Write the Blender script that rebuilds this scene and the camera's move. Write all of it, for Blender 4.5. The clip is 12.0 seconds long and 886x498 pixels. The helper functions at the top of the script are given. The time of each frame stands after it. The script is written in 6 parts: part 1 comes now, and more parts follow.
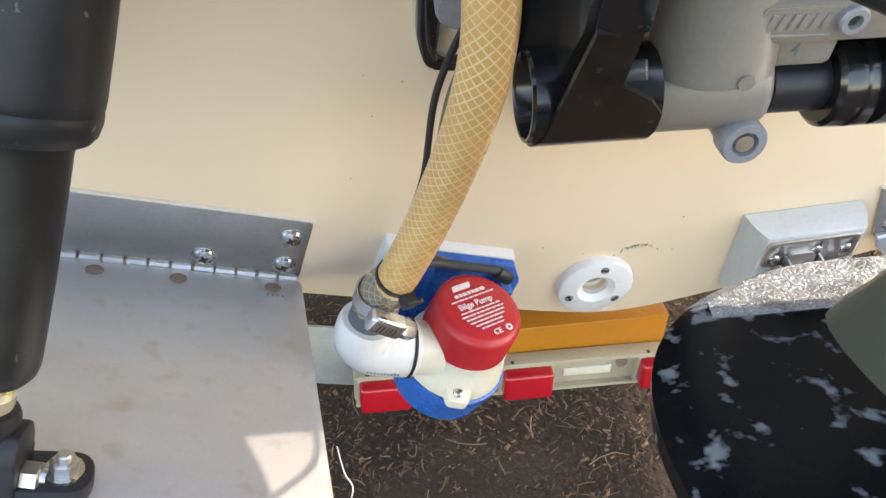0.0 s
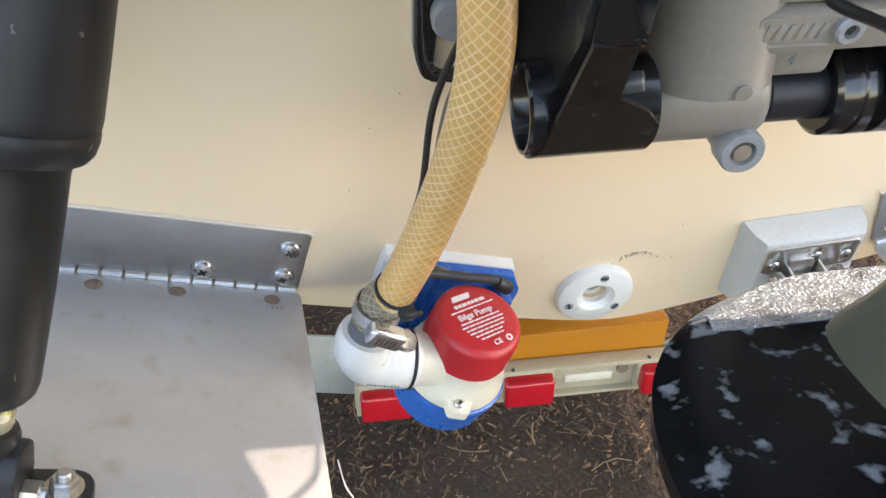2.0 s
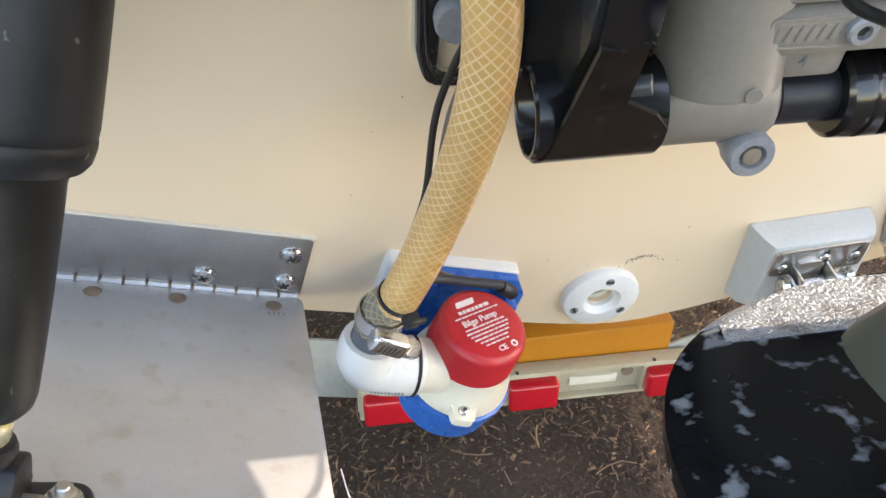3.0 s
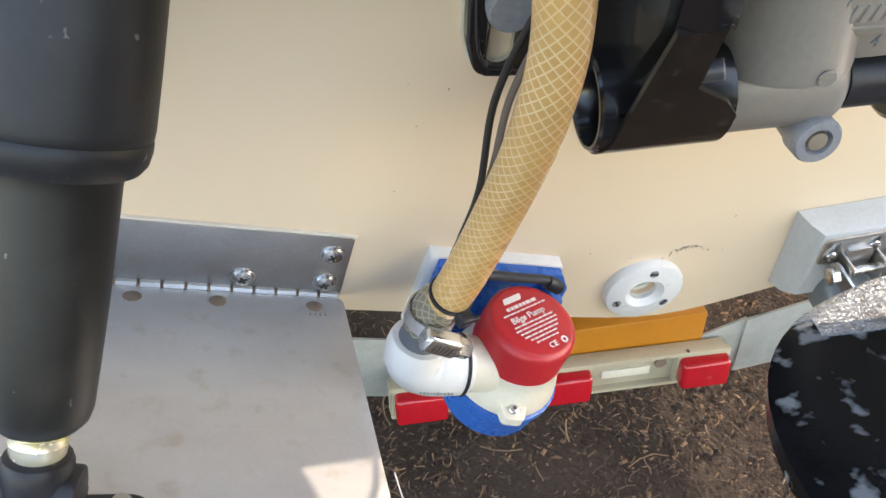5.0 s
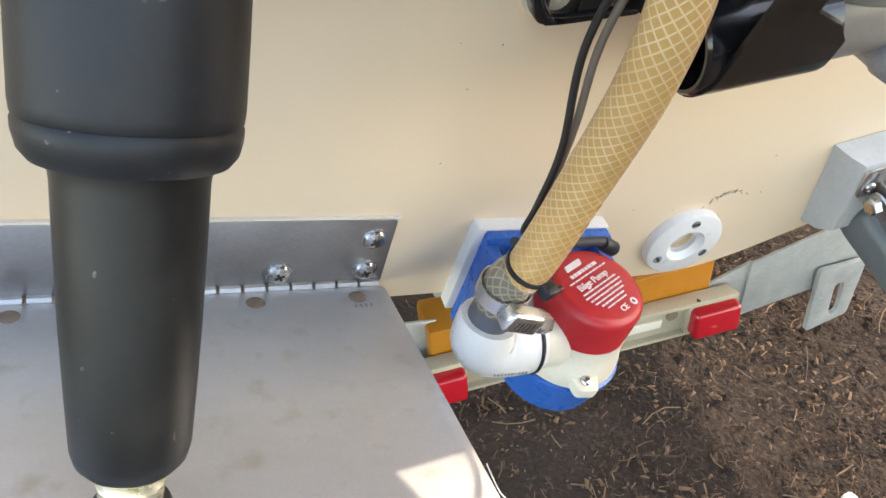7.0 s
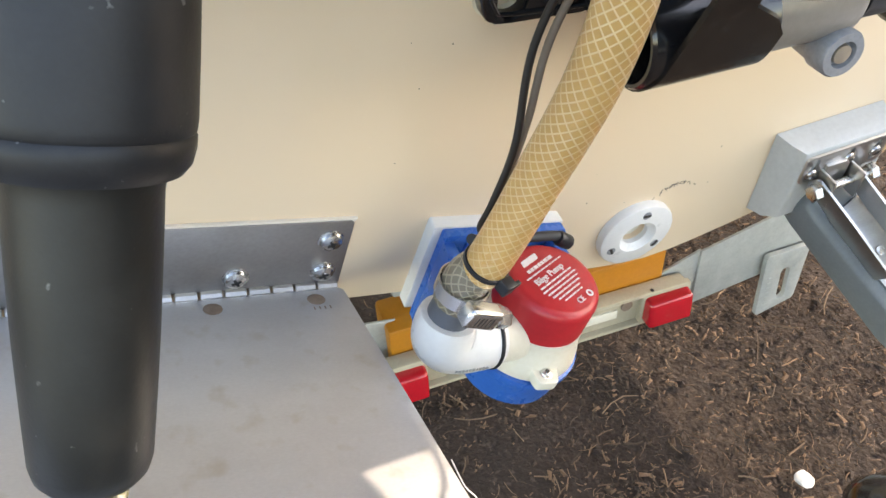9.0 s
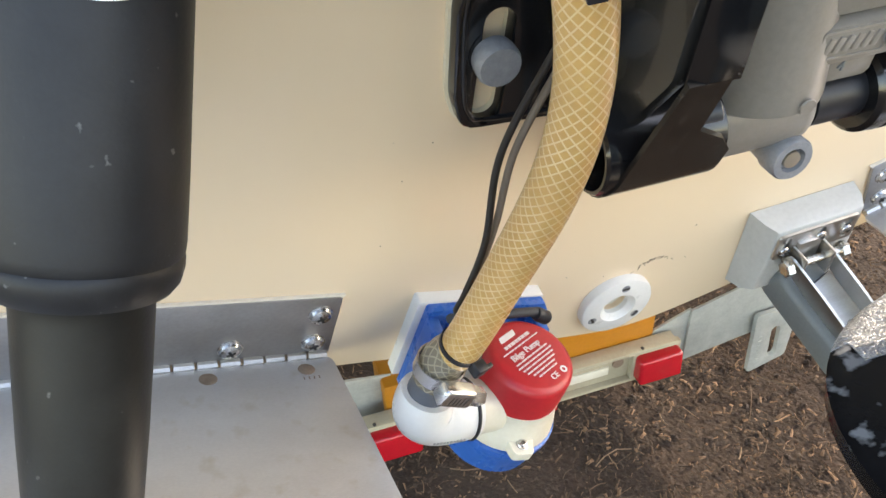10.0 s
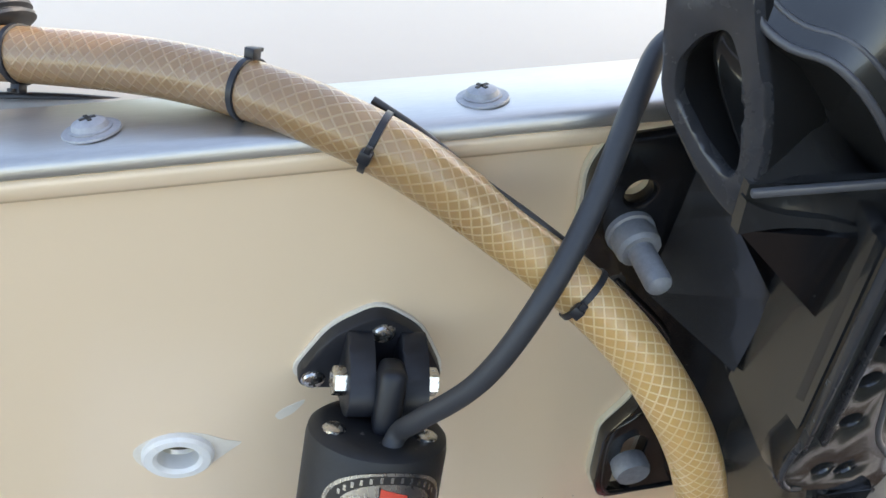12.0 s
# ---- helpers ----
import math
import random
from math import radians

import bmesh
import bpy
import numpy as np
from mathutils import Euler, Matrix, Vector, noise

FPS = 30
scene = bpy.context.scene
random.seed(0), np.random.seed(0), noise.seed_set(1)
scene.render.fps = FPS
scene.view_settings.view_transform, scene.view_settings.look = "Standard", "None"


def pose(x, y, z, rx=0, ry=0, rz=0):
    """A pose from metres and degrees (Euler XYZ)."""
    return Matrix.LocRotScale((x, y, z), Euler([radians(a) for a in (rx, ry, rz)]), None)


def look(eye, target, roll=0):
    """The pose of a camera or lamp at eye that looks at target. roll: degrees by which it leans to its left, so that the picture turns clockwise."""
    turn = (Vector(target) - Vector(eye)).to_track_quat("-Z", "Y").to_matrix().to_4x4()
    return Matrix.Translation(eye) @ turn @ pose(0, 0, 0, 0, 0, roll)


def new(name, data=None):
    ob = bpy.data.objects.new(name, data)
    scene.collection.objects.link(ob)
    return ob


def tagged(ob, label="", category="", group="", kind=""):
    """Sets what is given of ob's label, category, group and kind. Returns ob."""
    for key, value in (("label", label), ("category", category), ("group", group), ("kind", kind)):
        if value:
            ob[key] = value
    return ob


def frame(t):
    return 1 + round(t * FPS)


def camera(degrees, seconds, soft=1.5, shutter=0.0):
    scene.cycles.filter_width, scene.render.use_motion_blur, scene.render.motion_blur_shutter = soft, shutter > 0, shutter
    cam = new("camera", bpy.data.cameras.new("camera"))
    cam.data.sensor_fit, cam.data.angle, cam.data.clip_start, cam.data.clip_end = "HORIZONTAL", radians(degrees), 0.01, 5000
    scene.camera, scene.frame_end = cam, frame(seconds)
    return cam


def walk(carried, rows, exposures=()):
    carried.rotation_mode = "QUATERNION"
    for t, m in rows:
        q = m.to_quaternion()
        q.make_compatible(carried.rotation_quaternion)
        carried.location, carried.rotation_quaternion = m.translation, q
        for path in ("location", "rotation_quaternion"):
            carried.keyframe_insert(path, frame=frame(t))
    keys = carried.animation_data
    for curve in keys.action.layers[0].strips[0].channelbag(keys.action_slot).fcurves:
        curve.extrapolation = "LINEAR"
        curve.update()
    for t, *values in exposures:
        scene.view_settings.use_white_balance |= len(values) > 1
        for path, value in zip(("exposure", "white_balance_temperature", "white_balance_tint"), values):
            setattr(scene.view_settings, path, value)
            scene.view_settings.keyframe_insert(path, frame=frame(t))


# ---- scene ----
cam = camera(59.9, 12.0)
PATH = [
    (0, (0.023, 0.015, 0.817), (0.245, 1.558, -0.436), 0.4),
    (0.5, (0.024, 0.013, 0.819), (0.247, 1.559, -0.43), 0.3),
    (1, (0.026, 0.015, 0.821), (0.249, 1.56, -0.43), 0.1),
    (1.5, (0.024, 0.017, 0.821), (0.246, 1.563, -0.428), -0.1),
    (2, (0.024, 0.018, 0.82), (0.247, 1.567, -0.425), -0.2),
    (2.5, (0.024, 0.022, 0.82), (0.245, 1.57, -0.426), -0.4),
    (4.5, (0.016, 0.035, 0.812), (0.222, 1.581, -0.439), -1.4),
    (5, (0.001, 0.039, 0.813), (0.205, 1.579, -0.446), -2.2),
    (5.5, (-0.025, 0.041, 0.814), (0.191, 1.571, -0.456), -3.1),
    (6, (-0.04, 0.051, 0.806), (0.21, 1.564, -0.479), -3.9),
    (6.5, (-0.052, 0.068, 0.8), (0.251, 1.558, -0.499), -4.4),
    (8.5, (-0.073, 0.084, 0.782), (0.389, 1.505, -0.547), -3.4),
    (9, (-0.063, 0.076, 0.796), (0.404, 1.504, -0.525), -3.5),
    (9.5, (-0.053, 0.066, 0.81), (0.412, 1.514, -0.488), -3.4),
    (10, (-0.045, 0.066, 0.835), (0.408, 1.553, -0.423), -3.4),
    (10.2, (-0.045, 0.0596, 0.8554), (0.3902, 1.567, -0.3852), -3.36),
    (10.5, (-0.04, 0.063, 0.877), (0.382, 1.598, -0.334), -3.5),
    (10.8, (-0.0334, 0.0642, 0.9098), (0.369, 1.628, -0.2714), -3.5),
    (11, (-0.036, 0.064, 0.94), (0.347, 1.647, -0.222), -3.7),
    (11.3, (-0.0394, 0.073, 0.9894), (0.3104, 1.677, -0.1548), -3.78),
    (11.5, (-0.043, 0.077, 1.01), (0.279, 1.696, -0.12), -3.9),
    (11.7, (-0.0482, 0.0796, 1.026), (0.2294, 1.711, -0.0984), -4.12),
    (12, (-0.062, 0.086, 1.054), (0.159, 1.726, -0.069), -4.4),
]
EXPOSURE, KELVIN, TINT = 2.62, 8300, 13
walk(cam, [(t, look(eye, target, roll)) for t, eye, target, roll in PATH], [(0.0, EXPOSURE, KELVIN, TINT), (9.0, EXPOSURE, KELVIN + 200, TINT), (10.4, EXPOSURE, KELVIN + 600, TINT), (11.3, EXPOSURE + 0.02, KELVIN - 200, TINT), (12.0, EXPOSURE - 0.3, KELVIN - 400, TINT)])

# ---------------------------------------------------------------- light
SUN_AZ, SUN_EL = 87.4, 35.5       # azimuth measured from the bow towards starboard
sun_way = Vector((math.sin(radians(SUN_AZ)) * math.cos(radians(SUN_EL)), math.cos(radians(SUN_AZ)) * math.cos(radians(SUN_EL)), math.sin(radians(SUN_EL))))
world = bpy.data.worlds.new("sky")
scene.world = world
world.use_nodes = True
wn = world.node_tree.nodes
sky = wn.new("ShaderNodeTexSky")
sky.sky_type, sky.sun_disc = "NISHITA", False
sky.sun_elevation, sky.sun_rotation = radians(SUN_EL), radians(SUN_AZ)
world.node_tree.links.new(sky.outputs[0], wn["Background"].inputs[0])
wn["Background"].inputs[1].default_value = 0.15
sun = new("sun", bpy.data.lights.new("sun", "SUN"))
sun.data.energy, sun.data.angle, sun.data.color = 0.92, radians(0.5), (1.0, 0.955, 0.885)
sun.matrix_world = look(sun_way * 5, (0, 0, 0))

# ---------------------------------------------------------------- materials
def mat(name, colour, rough=0.5, metal=0.0, second=None, scale=40.0, amount=0.5, fine=400.0, bump=0.15, depth=0.0005,
        rough_var=0.12, coat=0.0, gloss=0.5, stretch=(1, 1, 1), spots=None, spot_scale=60.0, spot_cut=0.62, transmission=0.0, random_shade=0.0, contrast=(0.25, 0.75), speckle=0.12, island=0.0, spot_soft=0.05):
    """A surface with a broad stain layer, a fine grain, uneven gloss and relief; spots: colour of blotches with a shape of their own."""
    m = bpy.data.materials.new(name)
    m.use_nodes = True
    nt = m.node_tree
    n, link = nt.nodes, nt.links.new
    bsdf = n["Principled BSDF"]
    tc = n.new("ShaderNodeTexCoord")
    mp = n.new("ShaderNodeMapping")
    mp.inputs["Scale"].default_value = stretch
    link(tc.outputs["Object"], mp.inputs[0])
    broad = n.new("ShaderNodeTexNoise")
    broad.inputs["Scale"].default_value, broad.inputs["Detail"].default_value, broad.inputs["Roughness"].default_value = scale, 6, 0.6
    link(mp.outputs[0], broad.inputs["Vector"])
    grain = n.new("ShaderNodeTexNoise")
    grain.inputs["Scale"].default_value, grain.inputs["Detail"].default_value = fine, 4
    link(mp.outputs[0], grain.inputs["Vector"])
    ramp = n.new("ShaderNodeMapRange")
    ramp.inputs["From Min"].default_value, ramp.inputs["From Max"].default_value = contrast
    ramp.inputs["To Max"].default_value = amount
    link(broad.outputs["Fac"], ramp.inputs["Value"])
    mix = n.new("ShaderNodeMix")
    mix.data_type = "RGBA"
    mix.inputs["A"].default_value = (*colour, 1)
    mix.inputs["B"].default_value = (*(second or [c * 0.75 for c in colour]), 1)
    link(ramp.outputs[0], mix.inputs["Factor"])
    out = mix.outputs["Result"]
    gmix = n.new("ShaderNodeMix")
    gmix.data_type, gmix.blend_type = "RGBA", "OVERLAY"
    gmix.inputs["Factor"].default_value = speckle
    link(out, gmix.inputs["A"])
    link(grain.outputs["Fac"], gmix.inputs["B"])
    out = gmix.outputs["Result"]
    if spots:
        sp = n.new("ShaderNodeTexNoise")
        sp.inputs["Scale"].default_value, sp.inputs["Detail"].default_value = spot_scale, 3
        link(tc.outputs["Object"], sp.inputs["Vector"])
        sr = n.new("ShaderNodeMapRange")
        sr.inputs["From Min"].default_value, sr.inputs["From Max"].default_value = spot_cut, spot_cut + spot_soft
        link(sp.outputs["Fac"], sr.inputs["Value"])
        smix = n.new("ShaderNodeMix")
        smix.data_type = "RGBA"
        link(sr.outputs[0], smix.inputs["Factor"])
        link(out, smix.inputs["A"])
        smix.inputs["B"].default_value = (*spots, 1)
        out = smix.outputs["Result"]
    if random_shade or island:
        info = n.new("ShaderNodeNewGeometry" if island else "ShaderNodeObjectInfo")
        random_shade = island or random_shade
        hsv = n.new("ShaderNodeHueSaturation")
        rr = n.new("ShaderNodeMapRange")
        rr.inputs["To Min"].default_value, rr.inputs["To Max"].default_value = 1 - random_shade, 1 + random_shade
        link(info.outputs["Random Per Island" if island else "Random"], rr.inputs["Value"])
        link(rr.outputs[0], hsv.inputs["Value"])
        link(out, hsv.inputs["Color"])
        out = hsv.outputs[0]
    link(out, bsdf.inputs["Base Color"])
    rv = n.new("ShaderNodeMapRange")
    rv.inputs["To Min"].default_value, rv.inputs["To Max"].default_value = max(rough - rough_var, 0.03), min(rough + rough_var, 1)
    link(broad.outputs["Fac"], rv.inputs["Value"])
    link(rv.outputs[0], bsdf.inputs["Roughness"])
    bsdf.inputs["Metallic"].default_value = metal
    bsdf.inputs["Coat Weight"].default_value = coat
    bsdf.inputs["Specular IOR Level"].default_value = gloss
    bsdf.inputs["Transmission Weight"].default_value = transmission
    bp = n.new("ShaderNodeBump")
    bp.inputs["Strength"].default_value, bp.inputs["Distance"].default_value = bump, depth
    link(grain.outputs["Fac"], bp.inputs["Height"])
    link(bp.outputs[0], bsdf.inputs["Normal"])
    return m


GELCOAT = mat("cream_gelcoat", (0.78, 0.62, 0.445), 0.22, second=(0.73, 0.565, 0.39), scale=1.7, amount=0.6, fine=9, bump=0.12, depth=0.002, coat=0.0, contrast=(0.1, 0.9), speckle=0.0, rough_var=0.0)
DECK = mat("white_deck_gelcoat", (0.265, 0.252, 0.228), 0.4, second=(0.205, 0.197, 0.178), scale=7, fine=90, bump=0.05, contrast=(0.1, 0.9), speckle=0.0, rough_var=0.0)
STEEL = mat("brushed_stainless", (0.63, 0.63, 0.655), 0.5, 0.78, second=(0.53, 0.52, 0.53), scale=11, amount=0.8, fine=500, bump=0.1, stretch=(1, 2, 1), spots=(0.50, 0.465, 0.43), spot_scale=70, spot_cut=0.58, spot_soft=0.24)
FLANGE_STEEL = mat("dull_stainless", (0.42, 0.41, 0.4), 0.4, 0.9, second=(0.32, 0.31, 0.3), scale=18, amount=0.8, fine=400, bump=0.1, stretch=(1, 5, 1))
SCREW_STEEL = mat("polished_stainless", (0.6, 0.585, 0.555), 0.26, 1.0, scale=200, amount=0.4, bump=0.05)
BRACKET_STEEL = mat("satin_stainless", (0.6, 0.585, 0.56), 0.36, 1.0, second=(0.48, 0.46, 0.44), scale=60, amount=0.6, fine=500, bump=0.08)
CLAMP_STEEL = mat("bright_clamp_steel", (0.7, 0.705, 0.71), 0.22, 0.95, second=(0.6, 0.6, 0.61), scale=120, amount=0.6, fine=500, bump=0.1)
# Dark colour that stands for shade in screw drives, slots and small holes.
RECESS_SHADE = mat("recess_shade_black", (0.03, 0.028, 0.026), 0.7, scale=300)
# Black that puts the shade of deep hollows into the colour.
CAVITY_SHADE = mat("cavity_shade_black", (0.006, 0.0062, 0.007), 0.65, second=(0.012, 0.012, 0.013), scale=60, gloss=0.25)
RUST = mat("tea_stain", (0.2, 0.135, 0.095), 0.65, 0.2, second=(0.29, 0.225, 0.175), scale=300, amount=0.8)
ALU = mat("anodised_aluminium", (0.43, 0.425, 0.415), 0.4, 0.9, second=(0.5, 0.49, 0.47), scale=25, fine=500, bump=0.1, stretch=(0.2, 3, 3))
RUBBER = mat("black_rubber", (0.0125, 0.0135, 0.016), 0.5, second=(0.031, 0.032, 0.036), scale=16, amount=0.8, fine=600, bump=0.2, depth=0.0004, gloss=0.4, spots=(0.15, 0.15, 0.15), spot_scale=150, spot_cut=0.70, contrast=(0.45, 0.72))
BOOT = mat("olive_black_rubber", (0.0122, 0.0128, 0.0125), 0.42, second=(0.032, 0.0325, 0.030), scale=18, amount=0.8, fine=600, bump=0.15, gloss=0.4, spots=(0.14, 0.14, 0.13), spot_scale=160, spot_cut=0.71, contrast=(0.45, 0.72))
BLACK_PLASTIC = mat("black_plastic", (0.013, 0.014, 0.018), 0.4, second=(0.026, 0.027, 0.032), scale=60, amount=0.6, fine=500, bump=0.12, gloss=0.35)
BLACK_PAINT = mat("gloss_black_paint", (0.0055, 0.0058, 0.007), 0.16, second=(0.012, 0.012, 0.013), scale=30, amount=0.8, fine=90, bump=0.12, gloss=0.7, rough_var=0.1, spots=(0.09, 0.088, 0.085), spot_scale=190, spot_cut=0.73)
# Lighter copy of BLACK_PAINT with sky sheen put into the base colour.
SHEEN_BLACK = mat("sheen_black_casting", (0.015, 0.0153, 0.017), 0.21, coat=0.35, second=(0.027, 0.0265, 0.025), scale=22, amount=0.8, fine=110, bump=0.12, gloss=0.6, spots=(0.13, 0.125, 0.12), spot_scale=210, spot_cut=0.735)
# Worn grey; on rims and edges it paints their bright highlights.
WORN_GLINT_GREY = mat("worn_grey_glint", (0.085, 0.087, 0.095), 0.36, second=(0.05, 0.051, 0.056), scale=45, amount=0.8, fine=300, bump=0.1, spots=(0.2, 0.2, 0.2), spot_scale=180, spot_cut=0.72)
# Lightened black; highlights on arm rim and pad ridges are put into the colour.
ARM_BLACK = mat("highlight_black", (0.042, 0.043, 0.048), 0.26, second=(0.022, 0.0225, 0.026), scale=45, amount=0.8, fine=300, bump=0.1, spots=(0.12, 0.12, 0.12), spot_scale=180, spot_cut=0.72)
WORN_PAINT = mat("scuffed_black_paint", (0.008, 0.0067, 0.0062), 0.22, second=(0.024, 0.019, 0.0165), scale=60, amount=0.8, fine=160, bump=0.4, gloss=0.5, spots=(0.045, 0.041, 0.038), spot_scale=110, spot_cut=0.60, spot_soft=0.2, stretch=(1, 1, 1))
PROP_PAINT = mat("salt_spotted_black", (0.005, 0.005, 0.006), 0.2, second=(0.014, 0.014, 0.015), scale=30, amount=0.7, fine=500, bump=0.15, gloss=0.16, spots=(0.24, 0.245, 0.25), spot_scale=98, spot_cut=0.585, spot_soft=0.09)
# Salt-pitted plate front; the sunlight on it is put into the pale colour.
SUNLIT_FRONT = mat("sunlit_salty_black", (0.56, 0.59, 0.63), 0.28, 0.35, second=(0.17, 0.18, 0.195), scale=420, amount=0.85, fine=650, bump=1.0, depth=0.002, contrast=(0.42, 0.62), spots=(0.2, 0.2, 0.21), spot_scale=45, spot_cut=0.55, spot_soft=0.15)
GREY_PAINT = mat("warm_grey_paint", (0.235, 0.209, 0.182), 0.36, second=(0.19, 0.169, 0.148), scale=25, fine=350, bump=0.1, coat=0.1)
ZINC = mat("zinc_grey", (0.32, 0.33, 0.35), 0.55, 0.35, second=(0.22, 0.23, 0.25), scale=200, amount=0.8, fine=600, bump=0.3)
BRASS = mat("dull_brass", (0.62, 0.56, 0.45), 0.32, 0.8, scale=200)
GREASE = mat("greasy_brass", (0.66, 0.6, 0.42), 0.25, 0.55, second=(0.75, 0.72, 0.62), scale=90, amount=0.9, fine=300, bump=0.3, spots=(0.5, 0.46, 0.12), spot_scale=120, spot_cut=0.58, spot_soft=0.1)
GALV = mat("galvanised_steel", (0.45, 0.47, 0.45), 0.5, 0.35, second=(0.34, 0.36, 0.35), scale=60, amount=0.9, fine=300, bump=0.15)
ORANGE = mat("orange_paint", (0.44, 0.165, 0.012), 0.42, second=(0.33, 0.12, 0.009), scale=20, fine=300)
BAR_PLASTIC = mat("cream_lamp_bar", (0.41, 0.37, 0.275), 0.4, second=(0.3, 0.265, 0.19), scale=30, fine=300)
RED_LENS = mat("red_lens", (0.45, 0.01, 0.02), 0.15, second=(0.36, 0.008, 0.015), scale=60, coat=0.5, bump=0.03)
WHITE_PLASTIC = mat("white_plastic", (0.73, 0.725, 0.71), 0.3, second=(0.65, 0.64, 0.61), scale=40, fine=300, bump=0.05)
CREAM_PLASTIC = mat("cream_plastic", (0.68, 0.645, 0.545), 0.33, second=(0.6, 0.56, 0.45), scale=50, fine=300, bump=0.05)
BLUE_PLASTIC = mat("blue_plastic", (0.012, 0.12, 0.46), 0.28, second=(0.01, 0.09, 0.36), scale=60, fine=400, bump=0.08)
RED_PLASTIC = mat("red_plastic", (0.5, 0.022, 0.03), 0.35, second=(0.4, 0.016, 0.022), scale=60, fine=300, bump=0.08)
GREY_PLASTIC = mat("grey_plastic", (0.3, 0.31, 0.32), 0.5, second=(0.24, 0.25, 0.26), scale=60, fine=500, bump=0.1)
BLOCK_GREY = mat("pale_grey_plastic", (0.5, 0.51, 0.5), 0.42, second=(0.41, 0.415, 0.4), scale=30, fine=300, bump=0.06)
TRANSDUCER = mat("blue_grey_plastic", (0.16, 0.18, 0.19), 0.45, second=(0.13, 0.15, 0.16), scale=60, fine=400, bump=0.1)
BARB = mat("slate_plastic", (0.1, 0.11, 0.13), 0.4, scale=80)
PRINT_WHITE = mat("white_print", (0.8, 0.72, 0.72), 0.5, scale=300)
PRINT_BLACK = mat("black_print", (0.015, 0.015, 0.017), 0.35, scale=300)
PRINT_RED = mat("red_print", (0.75, 0.08, 0.05), 0.35, scale=300)
FOIL = mat("silver_foil", (0.46, 0.465, 0.48), 0.27, 1.0, second=(0.33, 0.335, 0.35), scale=40, fine=400, stretch=(8, 8, 0.6), bump=0.12)
PENCIL = mat("pencil_grey", (0.2, 0.16, 0.13), 0.7, scale=300)
LEG_PAINT = mat("olive_grey_paint", (0.085, 0.083, 0.058), 0.3, second=(0.105, 0.1, 0.075), scale=20, fine=300, bump=0.05)
SEALANT = mat("cream_sealant", (0.74, 0.66, 0.5), 0.5, scale=60)
WHITE_SEALANT = mat("white_sealant", (0.76, 0.7, 0.61), 0.5, scale=60)
WIRE_BLACK = mat("black_wire", (0.018, 0.016, 0.016), 0.45, scale=100)
WIRE_BROWN = mat("grey_brown_wire", (0.2, 0.16, 0.13), 0.5, scale=100)
CABLE = mat("dark_grey_cable", (0.028, 0.03, 0.035), 0.5, second=(0.042, 0.043, 0.048), scale=40, fine=500, bump=0.1, gloss=0.4)
SOIL = mat("brown_soil", (0.0195, 0.011, 0.007), 0.95, second=(0.046, 0.027, 0.018), scale=9, amount=0.9, fine=150, bump=0.9, depth=0.006, spots=(0.062, 0.04, 0.028), spot_scale=110, spot_cut=0.60, speckle=0.5)
NEEDLE = mat("dry_needle", (0.15, 0.088, 0.05), 0.85, second=(0.06, 0.034, 0.02), scale=9, amount=0.9, fine=200, island=0.75)
TWIG = mat("pale_dry_twig", (0.16, 0.1, 0.06), 0.8, second=(0.11, 0.068, 0.04), scale=30, fine=300, island=0.5)
PEBBLE = mat("pale_pebble", (0.6, 0.58, 0.55), 0.8, scale=80)


